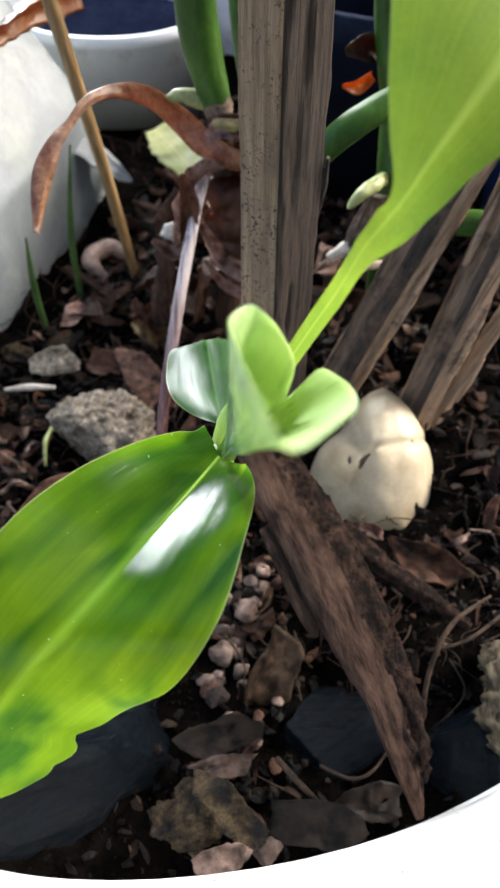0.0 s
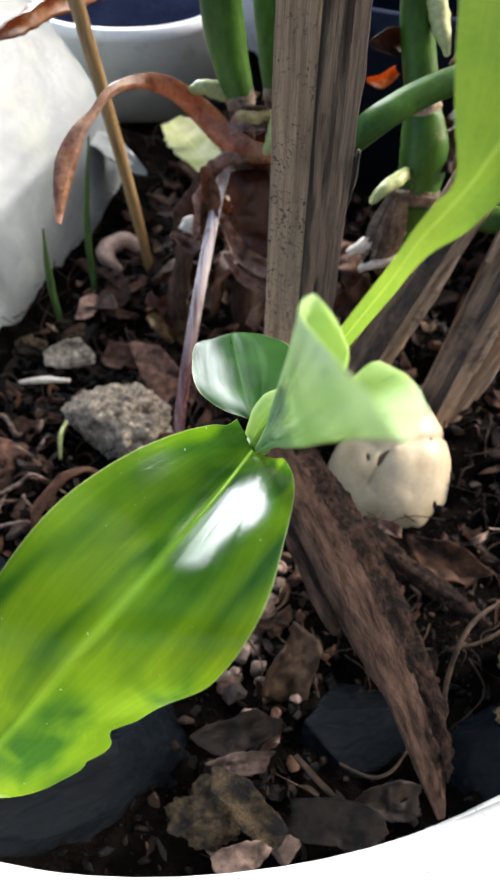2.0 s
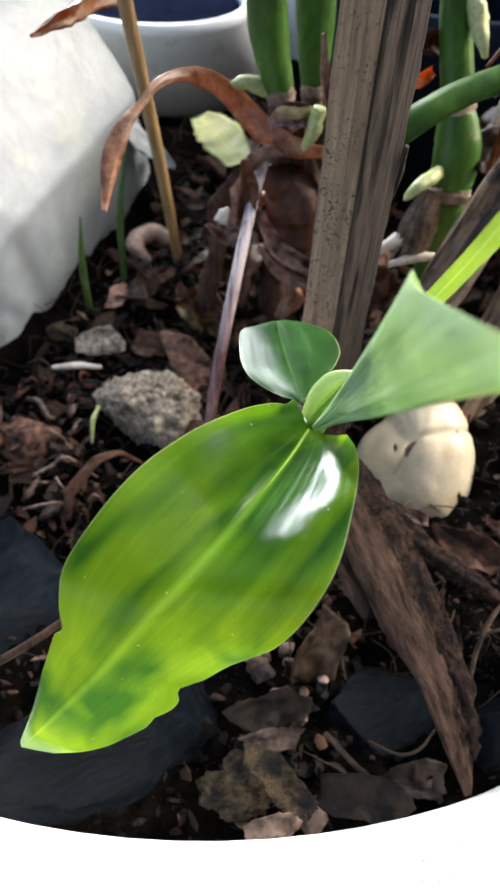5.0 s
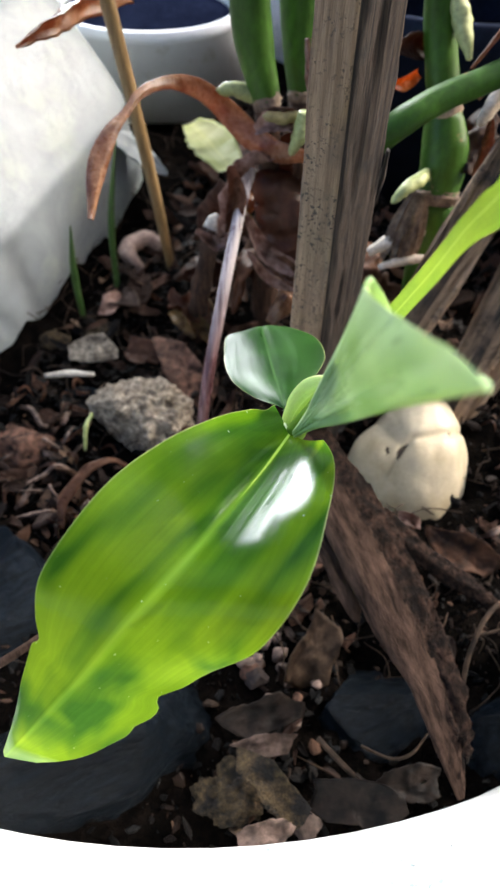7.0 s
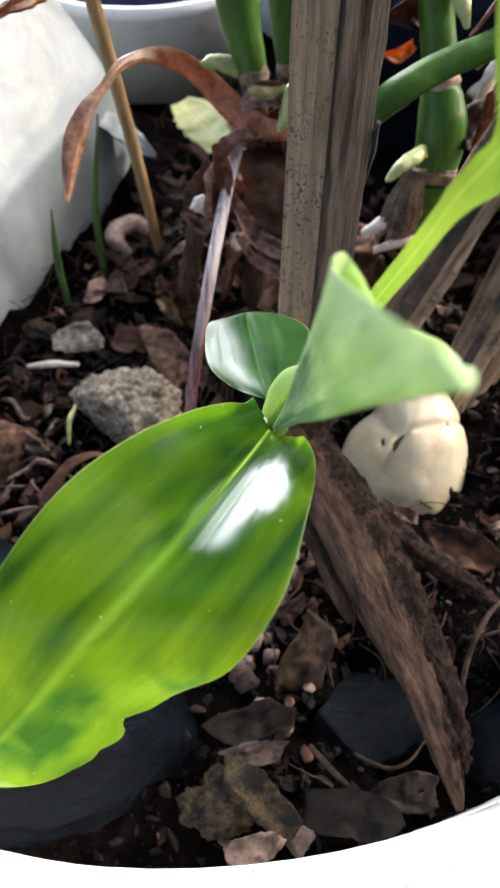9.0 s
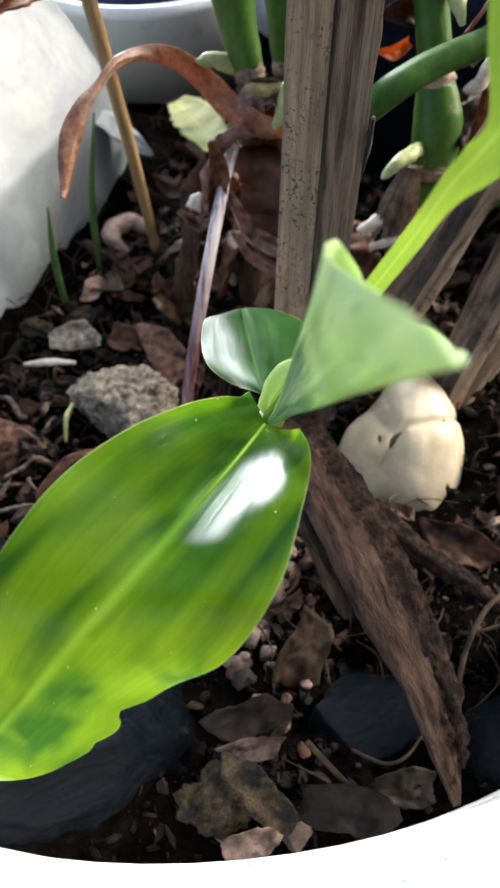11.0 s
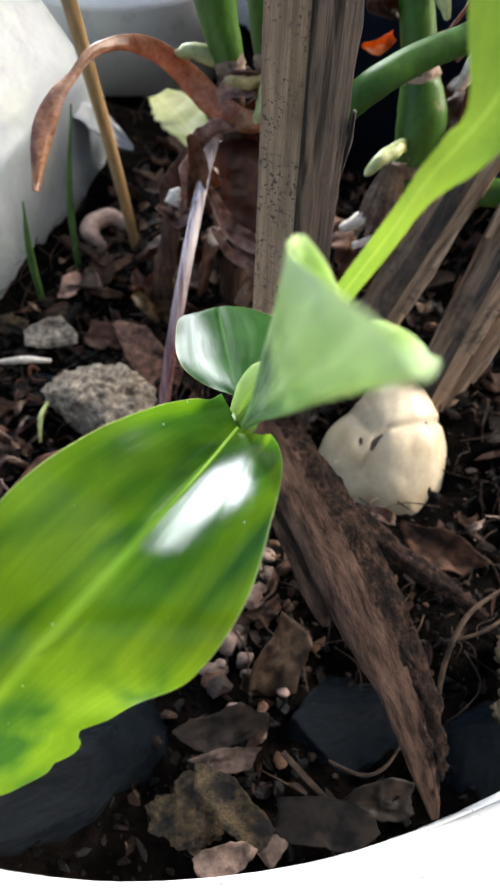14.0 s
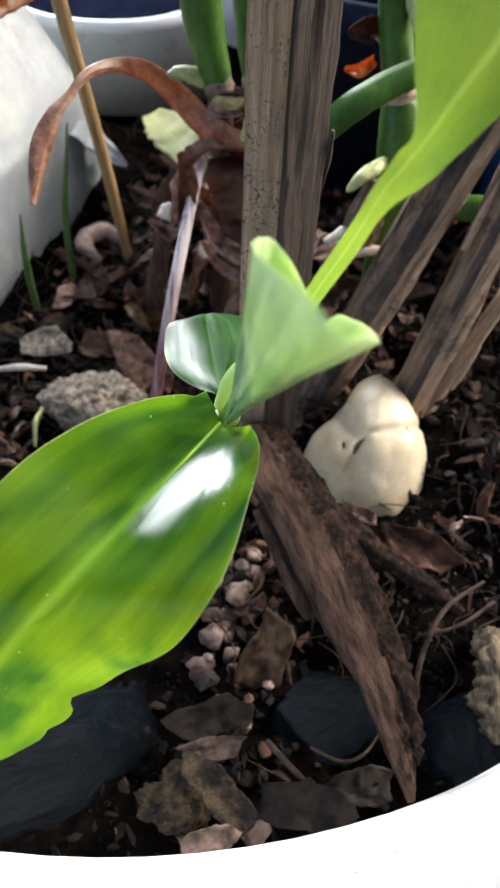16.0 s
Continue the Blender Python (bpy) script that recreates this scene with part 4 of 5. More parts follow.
dead_leaf("dark reddish cupped dead leaf", [(-0.016, 0.250, 0.082), (-0.006, 0.246, 0.076), (-0.002, 0.241, 0.060), (-0.006, 0.236, 0.045)], [0.003, 0.010, 0.010, 0.003], (1, 0.1, 0.1), M_red, -0.7, 0.2, 7)
dead_leaf("folded brown dead leaf at the stalk's foot", [(-0.034, 0.262, 0.030), (-0.030, 0.256, 0.055), (-0.024, 0.253, 0.075)], [0.003, 0.007, 0.004], (1, 0.3, 0), M_dry_dark, 0.8, 0.3, 9)
dead_leaf("curled brown strip of dead leaf", [(-0.014, 0.240, 0.062), (-0.002, 0.234, 0.050), (0.010, 0.232, 0.044)], [0.002, 0.004, 0.003], (0, 0.5, 0.8), M_dry, 0.8, 0.2, 12)
# a paler ribbon puts the cupped leaf's lit, pinkish rim into colour
dead_leaf("pinkish-brown lit rim of a cupped dead leaf", [(-0.0189, 0.2380, 0.0738), (-0.0110, 0.2360, 0.0580), (0.0031, 0.2340, 0.0496), (0.0090, 0.2330, 0.0480)], [0.0015, 0.0034, 0.0032, 0.0010], (0.4, 0.5, 0.7), M_dry_pink, 0.8, 0.25, 71)
dead_leaf("crumpled pinkish-brown dead leaf on the stalk", [(-0.0266, 0.2380, 0.0690), (-0.0225, 0.2400, 0.0830), (-0.0165, 0.2440, 0.0910), (-0.0090, 0.2480, 0.0900)], [0.0012, 0.0036, 0.0042, 0.0015], (0.6, 0.5, -0.4), M_dry_pink, 0.9, 0.4, 72, 0.8)
dead_leaf("pale folded leaf scrap by the stalk", [(-0.0380, 0.2420, 0.0620), (-0.0300, 0.2400, 0.0570), (-0.0240, 0.2390, 0.0600)], [0.0010, 0.0028, 0.0010], (0, 0.7, 0.6), M_dry_pink, 0.8, 0.3, 74)
for label, path, widths in (("pale brown sheath round a cane's foot", [(-0.0150, 0.2520, 0.1000), (-0.0070, 0.2500, 0.1060), (0.0010, 0.2520, 0.1040)], [0.0016, 0.0042, 0.0020]),
                            ("reddish-brown sheath between two canes", [(0.0010, 0.2560, 0.1320), (0.0020, 0.2540, 0.1200), (0.0048, 0.2520, 0.1090)], [0.0008, 0.0022, 0.0030])):
    dead_leaf(label, path, widths, (0.1, 0.5, 0.8), M_dry_pink, 0.8, 0.35, len(label))
dead_leaf("glowing amber dead leaf behind the stake", [(0.033, 0.268, 0.110), (0.038, 0.271, 0.108), (0.044, 0.275, 0.110)], [0.001, 0.0026, 0.0018], (0, 0.4, 0.9), M_amber, 0.8, 0.2, 14)
dead_leaf("dark brown leaf curl above the amber one", [(0.033, 0.270, 0.122), (0.039, 0.274, 0.121), (0.046, 0.277, 0.117)], [0.002, 0.0045, 0.003], (0, 0.4, 0.9), M_dry_dark, 0.8, 0.2, 16)
dead_leaf("brown dead leaf tip by the green cane", [(0.060, 0.262, 0.119), (0.070, 0.264, 0.134), (0.082, 0.266, 0.150)], [0.001, 0.003, 0.005], (0.4, 0.8, 0), M_dry, 0.5, 0.2, 15)
dead_leaf("yellowed leaf lying behind the stalks", [(-0.050, 0.372, 0.024), (-0.040, 0.362, 0.020), (-0.028, 0.345, 0.016)], [0.006, 0.013, 0.008], (0.6, 0.7, 0), M_petal, 0.2, 0.06, 18)


for k, (x, y, z, r, a) in enumerate(((-0.036, 0.266, 0.012, 0.016, 20), (-0.020, 0.262, 0.018, 0.018, 75), (-0.008, 0.250, 0.028, 0.017, 130), (0.004, 0.246, 0.020, 0.016, 40), (-0.026, 0.284, 0.022, 0.020, 160), (0.034, 0.252, 0.030, 0.018, 100),
                                      (0.040, 0.240, 0.018, 0.016, 10), (-0.012, 0.270, 0.060, 0.014, 60), (0.000, 0.262, 0.070, 0.012, 150), (-0.044, 0.250, 0.004, 0.016, 120), (0.066, 0.262, 0.085, 0.016, 80), (0.070, 0.252, 0.050, 0.018, 30))):
    g = random.Random(k)
    c, s_ = math.cos(radians(a)), math.sin(radians(a))
    path = [(x - c * r, y - s_ * r, z + g.uniform(-0.006, 0.010)), (x - c * r * 0.3, y - s_ * r * 0.3, z + g.uniform(0.004, 0.016)), (x + c * r * 0.4, y + s_ * r * 0.4, z + g.uniform(0.0, 0.014)), (x + c * r, y + s_ * r, z + g.uniform(-0.008, 0.008))]
    dead_leaf("crumpled brown dead leaf at the canes' feet", path, [0.002, 0.0065, 0.0055, 0.0012], (g.uniform(-1, 1), g.uniform(-1, 1), g.uniform(-0.3, 0.8)), (M_dry_dark, M_dry, M_dry_dark, M_dry_lit)[k % 4], 0.9, 0.6, 50 + k, g.uniform(-2, 2))


stub = thing("broken_stalk", "broken brown dry stalk with a bleached torn top", "stalk")
part("shaft", tube([(-0.0400, 0.2450, -0.004), (-0.0385, 0.2450, 0.020), (-0.0345, 0.2455, 0.045), (-0.0315, 0.2465, 0.0600)], [0.0034, 0.0039, 0.0035, 0.0036], 16, 40, 0.7, (0, -0.6, 0.8), 0.3, 220, 5, 3), M_foot, stub)
part("torn_top", tube([(-0.0318, 0.2464, 0.0585), (-0.0310, 0.2468, 0.0630), (-0.0298, 0.2470, 0.0665)], [0.0036, 0.0028, 0.0006], 12, 16, 0.6, (0, -0.6, 0.8), 0.5, 600, 0, 4), M_bleached, stub, "bleached torn end")
for k, (label, path, widths, across, material, cup) in enumerate((
        ("bleached shred of leaf hanging by the stalk", [(-0.0285, 0.2440, 0.0680), (-0.0270, 0.2425, 0.0600), (-0.0262, 0.2415, 0.0540)], [0.0010, 0.0026, 0.0016], (1, 0.3, 0.2), M_dry_pink, 0.9),
        ("crumpled brown leaf wrapped round the stalk's top", [(-0.0240, 0.2370, 0.0960), (-0.0215, 0.2360, 0.0860), (-0.0225, 0.2350, 0.0760), (-0.0250, 0.2345, 0.0680)], [0.0014, 0.0034, 0.0028, 0.0008], (1, 0.2, 0.3), M_dry, 0.9),
        ("curved pale rim of a cupped dead leaf", [(-0.0175, 0.2320, 0.0610), (-0.0110, 0.2310, 0.0510), (-0.0020, 0.2310, 0.0455), (0.0070, 0.2320, 0.0440)], [0.0008, 0.0020, 0.0024, 0.0012], (0.2, 0.5, 0.9), M_dry_pink, 0.9),
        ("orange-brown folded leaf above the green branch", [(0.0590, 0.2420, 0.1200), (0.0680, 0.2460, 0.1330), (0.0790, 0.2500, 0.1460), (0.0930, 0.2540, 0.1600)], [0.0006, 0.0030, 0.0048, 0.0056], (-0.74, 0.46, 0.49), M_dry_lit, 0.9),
        ("red-brown shred hanging beside the jointed cane", [(0.0655, 0.2440, 0.1120), (0.0660, 0.2430, 0.1020), (0.0650, 0.2420, 0.0900)], [0.0010, 0.0024, 0.0010], (1, 0.3, 0), M_dry, 0.8),
        ("dry leaf curl beside the blue pot", [(0.0980, 0.2500, 0.1020), (0.1010, 0.2510, 0.0930), (0.1030, 0.2520, 0.0820)], [0.0012, 0.0032, 0.0012], (1, 0.2, 0.2), M_dry, 0.8),
        ("tan fibrous leaf strip by the curled root", [(-0.0520, 0.2480, 0.0100), (-0.0460, 0.2400, 0.0140), (-0.0400, 0.2320, 0.0110)], [0.0010, 0.0030, 0.0010], (0.6, 0.4, 0.6), M_ochre, 0.7))):
    dead_leaf(label, path, widths, across, material, cup, 0.4, 80 + k, 0.4)
tuft = thing("husk_tuft", "grey-brown papery husk round a cane's foot", "husk")
for k in range(9):
    g = random.Random(300 + k)
    a = -0.9 + 0.22 * k
    top_at = (0.0470 + 0.0035 * math.sin(a), 0.2440 - 0.0030 * math.cos(a), 0.0830)
    low_at = (0.0425 + 0.0085 * math.sin(a) + g.uniform(-0.001, 0.001), 0.2400 - 0.006 * math.cos(a), 0.0560 + g.uniform(-0.004, 0.004))
    mid_at = tuple(0.5 * (p + q) + g.uniform(-0.0012, 0.0012) for p, q in zip(top_at, low_at))
    part("husk_strip", ribbon([top_at, mid_at, low_at], [0.0006, 0.0016, 0.0009], (1, 0.2 * k - 0.9, 0.1), 0.6, 16, 3, 0.0004, k, 0.3), M_sheath, tuft)


# ---- green canes ----
def cane(label, sections, dead_foot=True):
    """A jointed green cane: swollen joints with papery brown sheaths between them."""
    ob = thing("green_cane", label, "cane", "green canes")
    for path, radii in sections:
        foot_end = dead_foot and path[-1][2] < 0
        part("joint", tube(path, radii, 18, 24, rough=0.25 if foot_end else 0.05, grain=200), M_foot if foot_end else M_cane, ob, "dead brown foot of the cane" if foot_end else "")
        end = np.array(path[-1])
        way = end - np.array(path[-2])
        way /= np.linalg.norm(way)
        part("node", tube([end - way * 0.003, end, end + way * 0.003], [radii[-1] * 0.95, radii[-1] * 1.08, radii[-1] * 0.95], 18, 8, rough=0.15, grain=600), M_sheath, ob, "papery brown ring")
    return ob


cane("thick green cane with a bare base", [([(-0.020, 0.275, 0.175), (-0.0175, 0.270, 0.130), (-0.0115, 0.2621, 0.106)], [0.0060, 0.0072, 0.0050]), ([(-0.0115, 0.262, 0.104), (-0.010, 0.258, 0.06), (-0.010, 0.258, -0.01)], [0.005, 0.005, 0.006])])
cane("green cane scarred with brown", [([(-0.003, 0.300, 0.175), (0.000, 0.290, 0.125), (0.002, 0.280, 0.098)], [0.006, 0.0075, 0.005]), ([(0.002, 0.280, 0.096), (0.003, 0.278, 0.05), (0.003, 0.278, -0.01)], [0.005, 0.005, 0.006])])
cane("upright jointed green cane", [([(0.045, 0.280, 0.180), (0.0475, 0.2755, 0.1353), (0.0535, 0.262, 0.104)], [0.0055, 0.0058, 0.0062]), ([(0.0535, 0.262, 0.102), (0.056, 0.256, 0.090), (0.0550, 0.249, 0.0760)], [0.0068, 0.0090, 0.0078]), ([(0.0550, 0.249, 0.074), (0.0555, 0.246, 0.04), (0.0555, 0.245, -0.01)], [0.0070, 0.0070, 0.006])], False)
bm = tube([(0.020, 0.222, 0.112), (0.030, 0.223, 0.1222), (0.0434, 0.2291, 0.1278), (0.0626, 0.2361, 0.1328), (0.090, 0.246, 0.142)], [0.0042, 0.0046, 0.0044, 0.0043, 0.0045], 16, rough=0.04)
tagged(part("green_branch", bm, M_cane), "green cane lying across another cane", "cane", "green canes")
bm = tube([(0.0640, 0.2200, 0.0900), (0.075, 0.2175, 0.0905), (0.088, 0.2159, 0.0920), (0.120, 0.214, 0.100)], [0.0044, 0.0046, 0.0046, 0.0046], 14)
tagged(part("green_branch", bm, M_cane), "dark green cane beside the slats", "cane", "green canes")


def aerial(label, path, radii, material=None):
    a, b = np.array(path[-2], float), np.array(path[-1], float)
    way = (b - a) / np.linalg.norm(b - a)
    path, radii = [*path, tuple(b + way * radii[-1] * 1.2)], [*radii, radii[-1] * 0.2]
    tagged(part("root_tip", tube(path, radii, 12, 30, rough=0.25), material or M_aerial), label, "root")


aerial("pale green root tip growing from a cane", [(0.0500, 0.2500, 0.0850), (0.0455, 0.2420, 0.0880), (0.0400, 0.2370, 0.0875), (0.0362, 0.2345, 0.0845)], [0.0022, 0.0025, 0.0024, 0.0014])
aerial("pale root hanging in front of the canes", [(0.051, 0.274, 0.140), (0.0545, 0.268, 0.132), (0.0575, 0.261, 0.1245)], [0.0030, 0.0034, 0.0014])
aerial("pale root beside the green cane", [(0.076, 0.252, 0.124), (0.0693, 0.2491, 0.1186), (0.0625, 0.2427, 0.1121)], [0.0030, 0.0034, 0.0020], M_bleached)
aerial("bleached white root stub by the stake", [(0.0300, 0.2360, 0.058), (0.0400, 0.2390, 0.0625), (0.0495, 0.2410, 0.064)], [0.0016, 0.0030, 0.0022], M_bleached)
aerial("thin bleached root stub on the litter", [(0.0345, 0.2325, 0.0535), (0.044, 0.234, 0.0560), (0.052, 0.235, 0.0565)], [0.0012, 0.0018, 0.0014], M_bleached)
aerial("pale green root tip below a node", [(0.0018, 0.2470, 0.1110), (0.0004, 0.2450, 0.1030), (-0.0020, 0.2450, 0.0965)], [0.0024, 0.0026, 0.0014])
aerial("pale thick root growing from a cane's foot", [(-0.0085, 0.2660, 0.1040), (-0.0160, 0.2640, 0.1065), (-0.0235, 0.2625, 0.1095), (-0.0275, 0.2620, 0.1095)], [0.0024, 0.0028, 0.0027, 0.0020])
aerial("short ochre root stub under a cane's node", [(-0.0010, 0.2500, 0.1075), (-0.0060, 0.2475, 0.1080), (-0.0110, 0.2470, 0.1090)], [0.0018, 0.0021, 0.0016], M_ochre_root)
aerial("curled pale brown root", [(-0.0600, 0.3030, 0.0), (-0.0690, 0.3045, 0.004), (-0.0765, 0.2970, 0.005), (-0.0755, 0.2905, 0.004), (-0.0710, 0.2865, 0.0)], [0.003, 0.004, 0.0042, 0.004, 0.003], M_curl)

for name_, path in (("grass", [(-0.081, 0.2760, -0.006), (-0.0795, 0.279, 0.034), (-0.0725, 0.2830, 0.076)]), ("grass", [(-0.0950, 0.257, -0.004), (-0.0945, 0.256, 0.024), (-0.0905, 0.2530, 0.054)])):
    tagged(part("grass_blade", ribbon(path, [0.0012, 0.0015, 0.0003], (1, 0, 0), 0.5, 20, 3, 0.0004), M_grass), "thin green grass blade in the soil", "grass", "grass blades")


# ---- sack and pots behind ----
def sack():
    ob = thing("plastic_sack", "white wrinkled plastic sack resting on the soil", "sack")
    bm = bmesh.new()
    bmesh.ops.create_cube(bm, size=2.0)
    bmesh.ops.subdivide_edges(bm, edges=bm.edges[:], cuts=60, use_grid_fill=True)
    for v in bm.verts:
        p = v.co
        q = p / (abs(p.x) ** 13 + abs(p.y) ** 13 + abs(p.z) ** 13) ** (1 / 13)
        fold = 0.010 * noise.fractal(Vector((q.x * 1.6, q.y * 3.4, q.z * 2.2)), 1, 2, 5) + 0.009 * abs(noise.noise(Vector((q.x * 5 + 3 * q.z, q.y * 6, q.z * 3)))) - 0.006 * abs(noise.noise(Vector((q.x * 9, q.y * 4 + q.x * 6, q.z * 7))))
        q = q * (1 + fold)
        lean = 0.5 * (q.z + 1)
        tuck = max(0.0, -q.z)
        v.co = Vector((q.x * 0.075 + 0.021 - 0.082 * lean - 0.036 * tuck * max(0.0, q.x), q.y * 0.085 + (0.008 + 0.016 * max(0.0, q.x)) * tuck * max(0.0, -q.y), q.z * 0.057))
    place = pose(-0.1590, 0.3110, 0.041, 0, 0, -21)
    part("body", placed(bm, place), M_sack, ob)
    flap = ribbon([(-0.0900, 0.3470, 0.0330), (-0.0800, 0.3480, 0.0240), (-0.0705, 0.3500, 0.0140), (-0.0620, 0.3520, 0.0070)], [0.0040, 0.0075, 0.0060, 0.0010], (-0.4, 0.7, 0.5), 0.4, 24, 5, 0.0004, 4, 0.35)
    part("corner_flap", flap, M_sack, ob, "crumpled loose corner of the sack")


sack()


def pot(label, centre, base, radius, height, material, fill, level=0.72, oval=1.0, foot=0.9):
    ob = thing("flower_pot", label, "pot")
    prof = [(radius * foot, base), (radius * 0.97, base + height * 0.93), (radius * 0.99, base + height), (radius, base + height + 0.001), (radius * 1.06, base + height), (radius * 1.06, base + height * 0.86), (radius * 1.0, base + height * 0.85), (radius * (foot + 0.04), base - 0.001)]
    squeeze = Matrix.Translation((*centre, 0)) @ Matrix.Diagonal((1, oval, 1, 1)) @ Matrix.Translation((-centre[0], -centre[1], 0))
    part("body", placed(lathe(prof, centre, 64), squeeze), material, ob)
    # a flat dark disc closes the opening at the given level
    bm = bmesh.new()
    bmesh.ops.create_circle(bm, cap_ends=True, radius=radius * 0.96, segments=48)
    placed(bm, squeeze @ Matrix.Translation((*centre, base + height * level)))
    part("soil", bm, fill, ob, "dark filling inside the pot")


pot("bluish-white oval plastic pot standing at the back", (-0.079, 0.448), -0.003, 0.050, 0.049, M_pot, M_inside, 0.95, 0.55, 1.20)
pot("dark navy plastic pot behind the canes", (0.092, 0.369), -0.02, 0.080, 0.118, M_navy, M_soil, 0.72, 0.45)
pot("small blue plastic pot behind the stakes", (0.1480, 0.3220), -0.012, 0.034, 0.075, M_blue, M_soil)

# ---- litter ----
def scrap(seed, length, width, thick, curl, corners=9, bm=None, m=None):
    """A ragged angular scrap: an uneven outline, filled in two rings, bent and given thickness."""
    rng = random.Random(seed)
    bm = bm or bmesh.new()
    outline = []
    for k in range(corners):
        a = 2 * math.pi * (k + rng.uniform(-0.3, 0.3)) / corners
        r = rng.uniform(0.62, 1.08)
        outline.append((math.cos(a) * r * length, math.sin(a) * r * width))
    faces = []
    for side in (1, -1):
        loops = []
        for f in (0.0, 0.55, 1.0):
            loop = []
            for x, y in outline if f else [(0, 0)]:
                x, y = x * f, y * f
                z = curl * (y * y / width - 0.3 * x * x / length) + 0.10 * width * fbm(x / length * 1.5 + seed, y / width * 1.5, seed * 0.7, 2) + side * thick / 2 * (1 if f < 1 else 0.6)
                p = Vector((x, y, z))
                loop.append(bm.verts.new(m @ p if m else p))
            loops.append(loop)
        for k in range(corners):
            n = (k + 1) % corners
            tri = (loops[0][0], loops[1][k], loops[1][n])
            quad = (loops[1][k], loops[2][k], loops[2][n], loops[1][n])
            bm.faces.new(tri[::side])
            bm.faces.new(quad[::side])
        faces.append(loops[2])
    for k in range(corners):
        n = (k + 1) % corners
        bm.faces.new((faces[0][k], faces[1][k], faces[1][n], faces[0][n]))
    return bm


def flake(label, centre, turn, length, width, material, cup, seed, spin=0):
    bm = placed(scrap(seed, length, width, 0.0008, cup, 11), pose(*centre, *turn) @ pose(0, 0, 0, 0, 0, spin))
    bmesh.ops.subdivide_edges(bm, edges=bm.edges[:], cuts=3, use_grid_fill=True)
    for v in bm.verts:
        p = v.co * 1000
        v.co += Vector((0.0005 * fbm(p.x * 0.5, p.y * 0.5, seed), 0.0005 * fbm(p.x * 0.5, seed, p.y * 0.5), 0.0013 * fbm(p.x * 0.16, p.y * 0.16, seed + 3.0) + 0.0004 * fbm(p.x * 0.7, p.y * 0.7, seed)))
    tagged(part("leaf_litter", bm, material), label, "dead leaf", "leaf litter")


flake("brown dry leaf scrap standing in the litter", (0.0085, 0.0890, 0.012), (42, 14, 0), 0.0195, 0.0105, M_brown_leaf, 0.5, 31, 82)
flake("pale pinkish dry leaf scrap", (-0.0077, 0.0583, 0.018), (25, 5, 8), 0.0115, 0.0040, M_dry_pale, 0.4, 32)
flake("dark curled dry leaf scrap", (-0.0085, 0.0665, 0.020), (30, 0, 15), 0.0150, 0.0075, M_flake, 0.6, 33)
flake("ragged brown wood scrap", (-0.0065, 0.0470, 0.019), (20, 5, -48), 0.0165, 0.0068, M_clod, 0.4, 34)
flake("dark grey-brown leaf scrap by the rim", (0.0180, 0.0410, 0.020), (20, -8, -8), 0.0165, 0.0080, M_flake, 0.3, 35)
flake("pale leaf scrap at the rim", (-0.0085, 0.0325, 0.021), (30, 0, 12), 0.0090, 0.0050, M_dry_pale, 0.4, 36)
flake("dull red bark flake by the bark piece", (0.0355, 0.0480, 0.016), (15, 5, 10), 0.0120, 0.0070, M_flake, 0.3, 41)
flake("brown curled leaf under the pebble", (0.062, 0.126, 0.018), (25, 0, -35), 0.019, 0.008, M_rust, 0.6, 37)
flake("brown dry leaf scrap beside the slats", (0.092, 0.172, 0.016), (15, 0, 10), 0.014, 0.005, M_brown_leaf, 0.5, 38)
dead_leaf("reddish strip of dead leaf arching over the litter", [(-0.0863, 0.1386, 0.006), (-0.0855, 0.1480, 0.013), (-0.0767, 0.1587, 0.018), (-0.0680, 0.1640, 0.016), (-0.0600, 0.1660, 0.006)], [0.0016, 0.0028, 0.0026, 0.0020, 0.0010], (0.7, -0.5, 0.4), M_dry, 0.6, 0.3, 39)
dead_leaf("ochre leaf strip lying behind the stalk", [(-0.0518, 0.2554, 0.004), (-0.0430, 0.2440, 0.010), (-0.0360, 0.2370, 0.010), (-0.0301, 0.2311, 0.005)], [0.0020, 0.0036, 0.0034, 0.0010], (0.6, 0.6, 0.4), M_ochre, 0.6, 0.3, 40)
tagged(part("thin_twig", tube([(-0.1031, 0.2112, 0.008), (-0.0930, 0.2120, 0.009), (-0.0821, 0.2126, 0.008)], [0.0010, 0.0015, 0.0008], 10, rough=0.2), M_bleached), "short bleached twig on the charcoal", "twig", "thin twigs")

flake("grey-pink bark chunk on the litter", (-0.0852, 0.2282, 0.006), (20, 0, 10), 0.0125, 0.0085, M_stone, 0.3, 61)
flake("flat brown bark chip on the litter", (-0.0628, 0.2291, 0.004), (25, 5, -8), 0.0110, 0.0065, M_dry, 0.3, 62)
flake("broad mauve-brown slab of bark", (-0.0430, 0.2170, 0.006), (15, 10, -48), 0.0240, 0.0095, M_chip, 0.2, 63)
flake("pinkish rounded bark bit", (-0.0809, 0.2603, 0.002), (20, 0, 40), 0.0080, 0.0055, M_dry_pink, 0.5, 64)
tagged(part("thin_twig", tube([(-0.0442, 0.2713, 0.008), (-0.0370, 0.2580, 0.012), (-0.0300, 0.2456, 0.010)], [0.0007, 0.0009, 0.0007], 8), M_tan), "thin tan twig leaning on the dead leaves", "twig", "thin twigs")

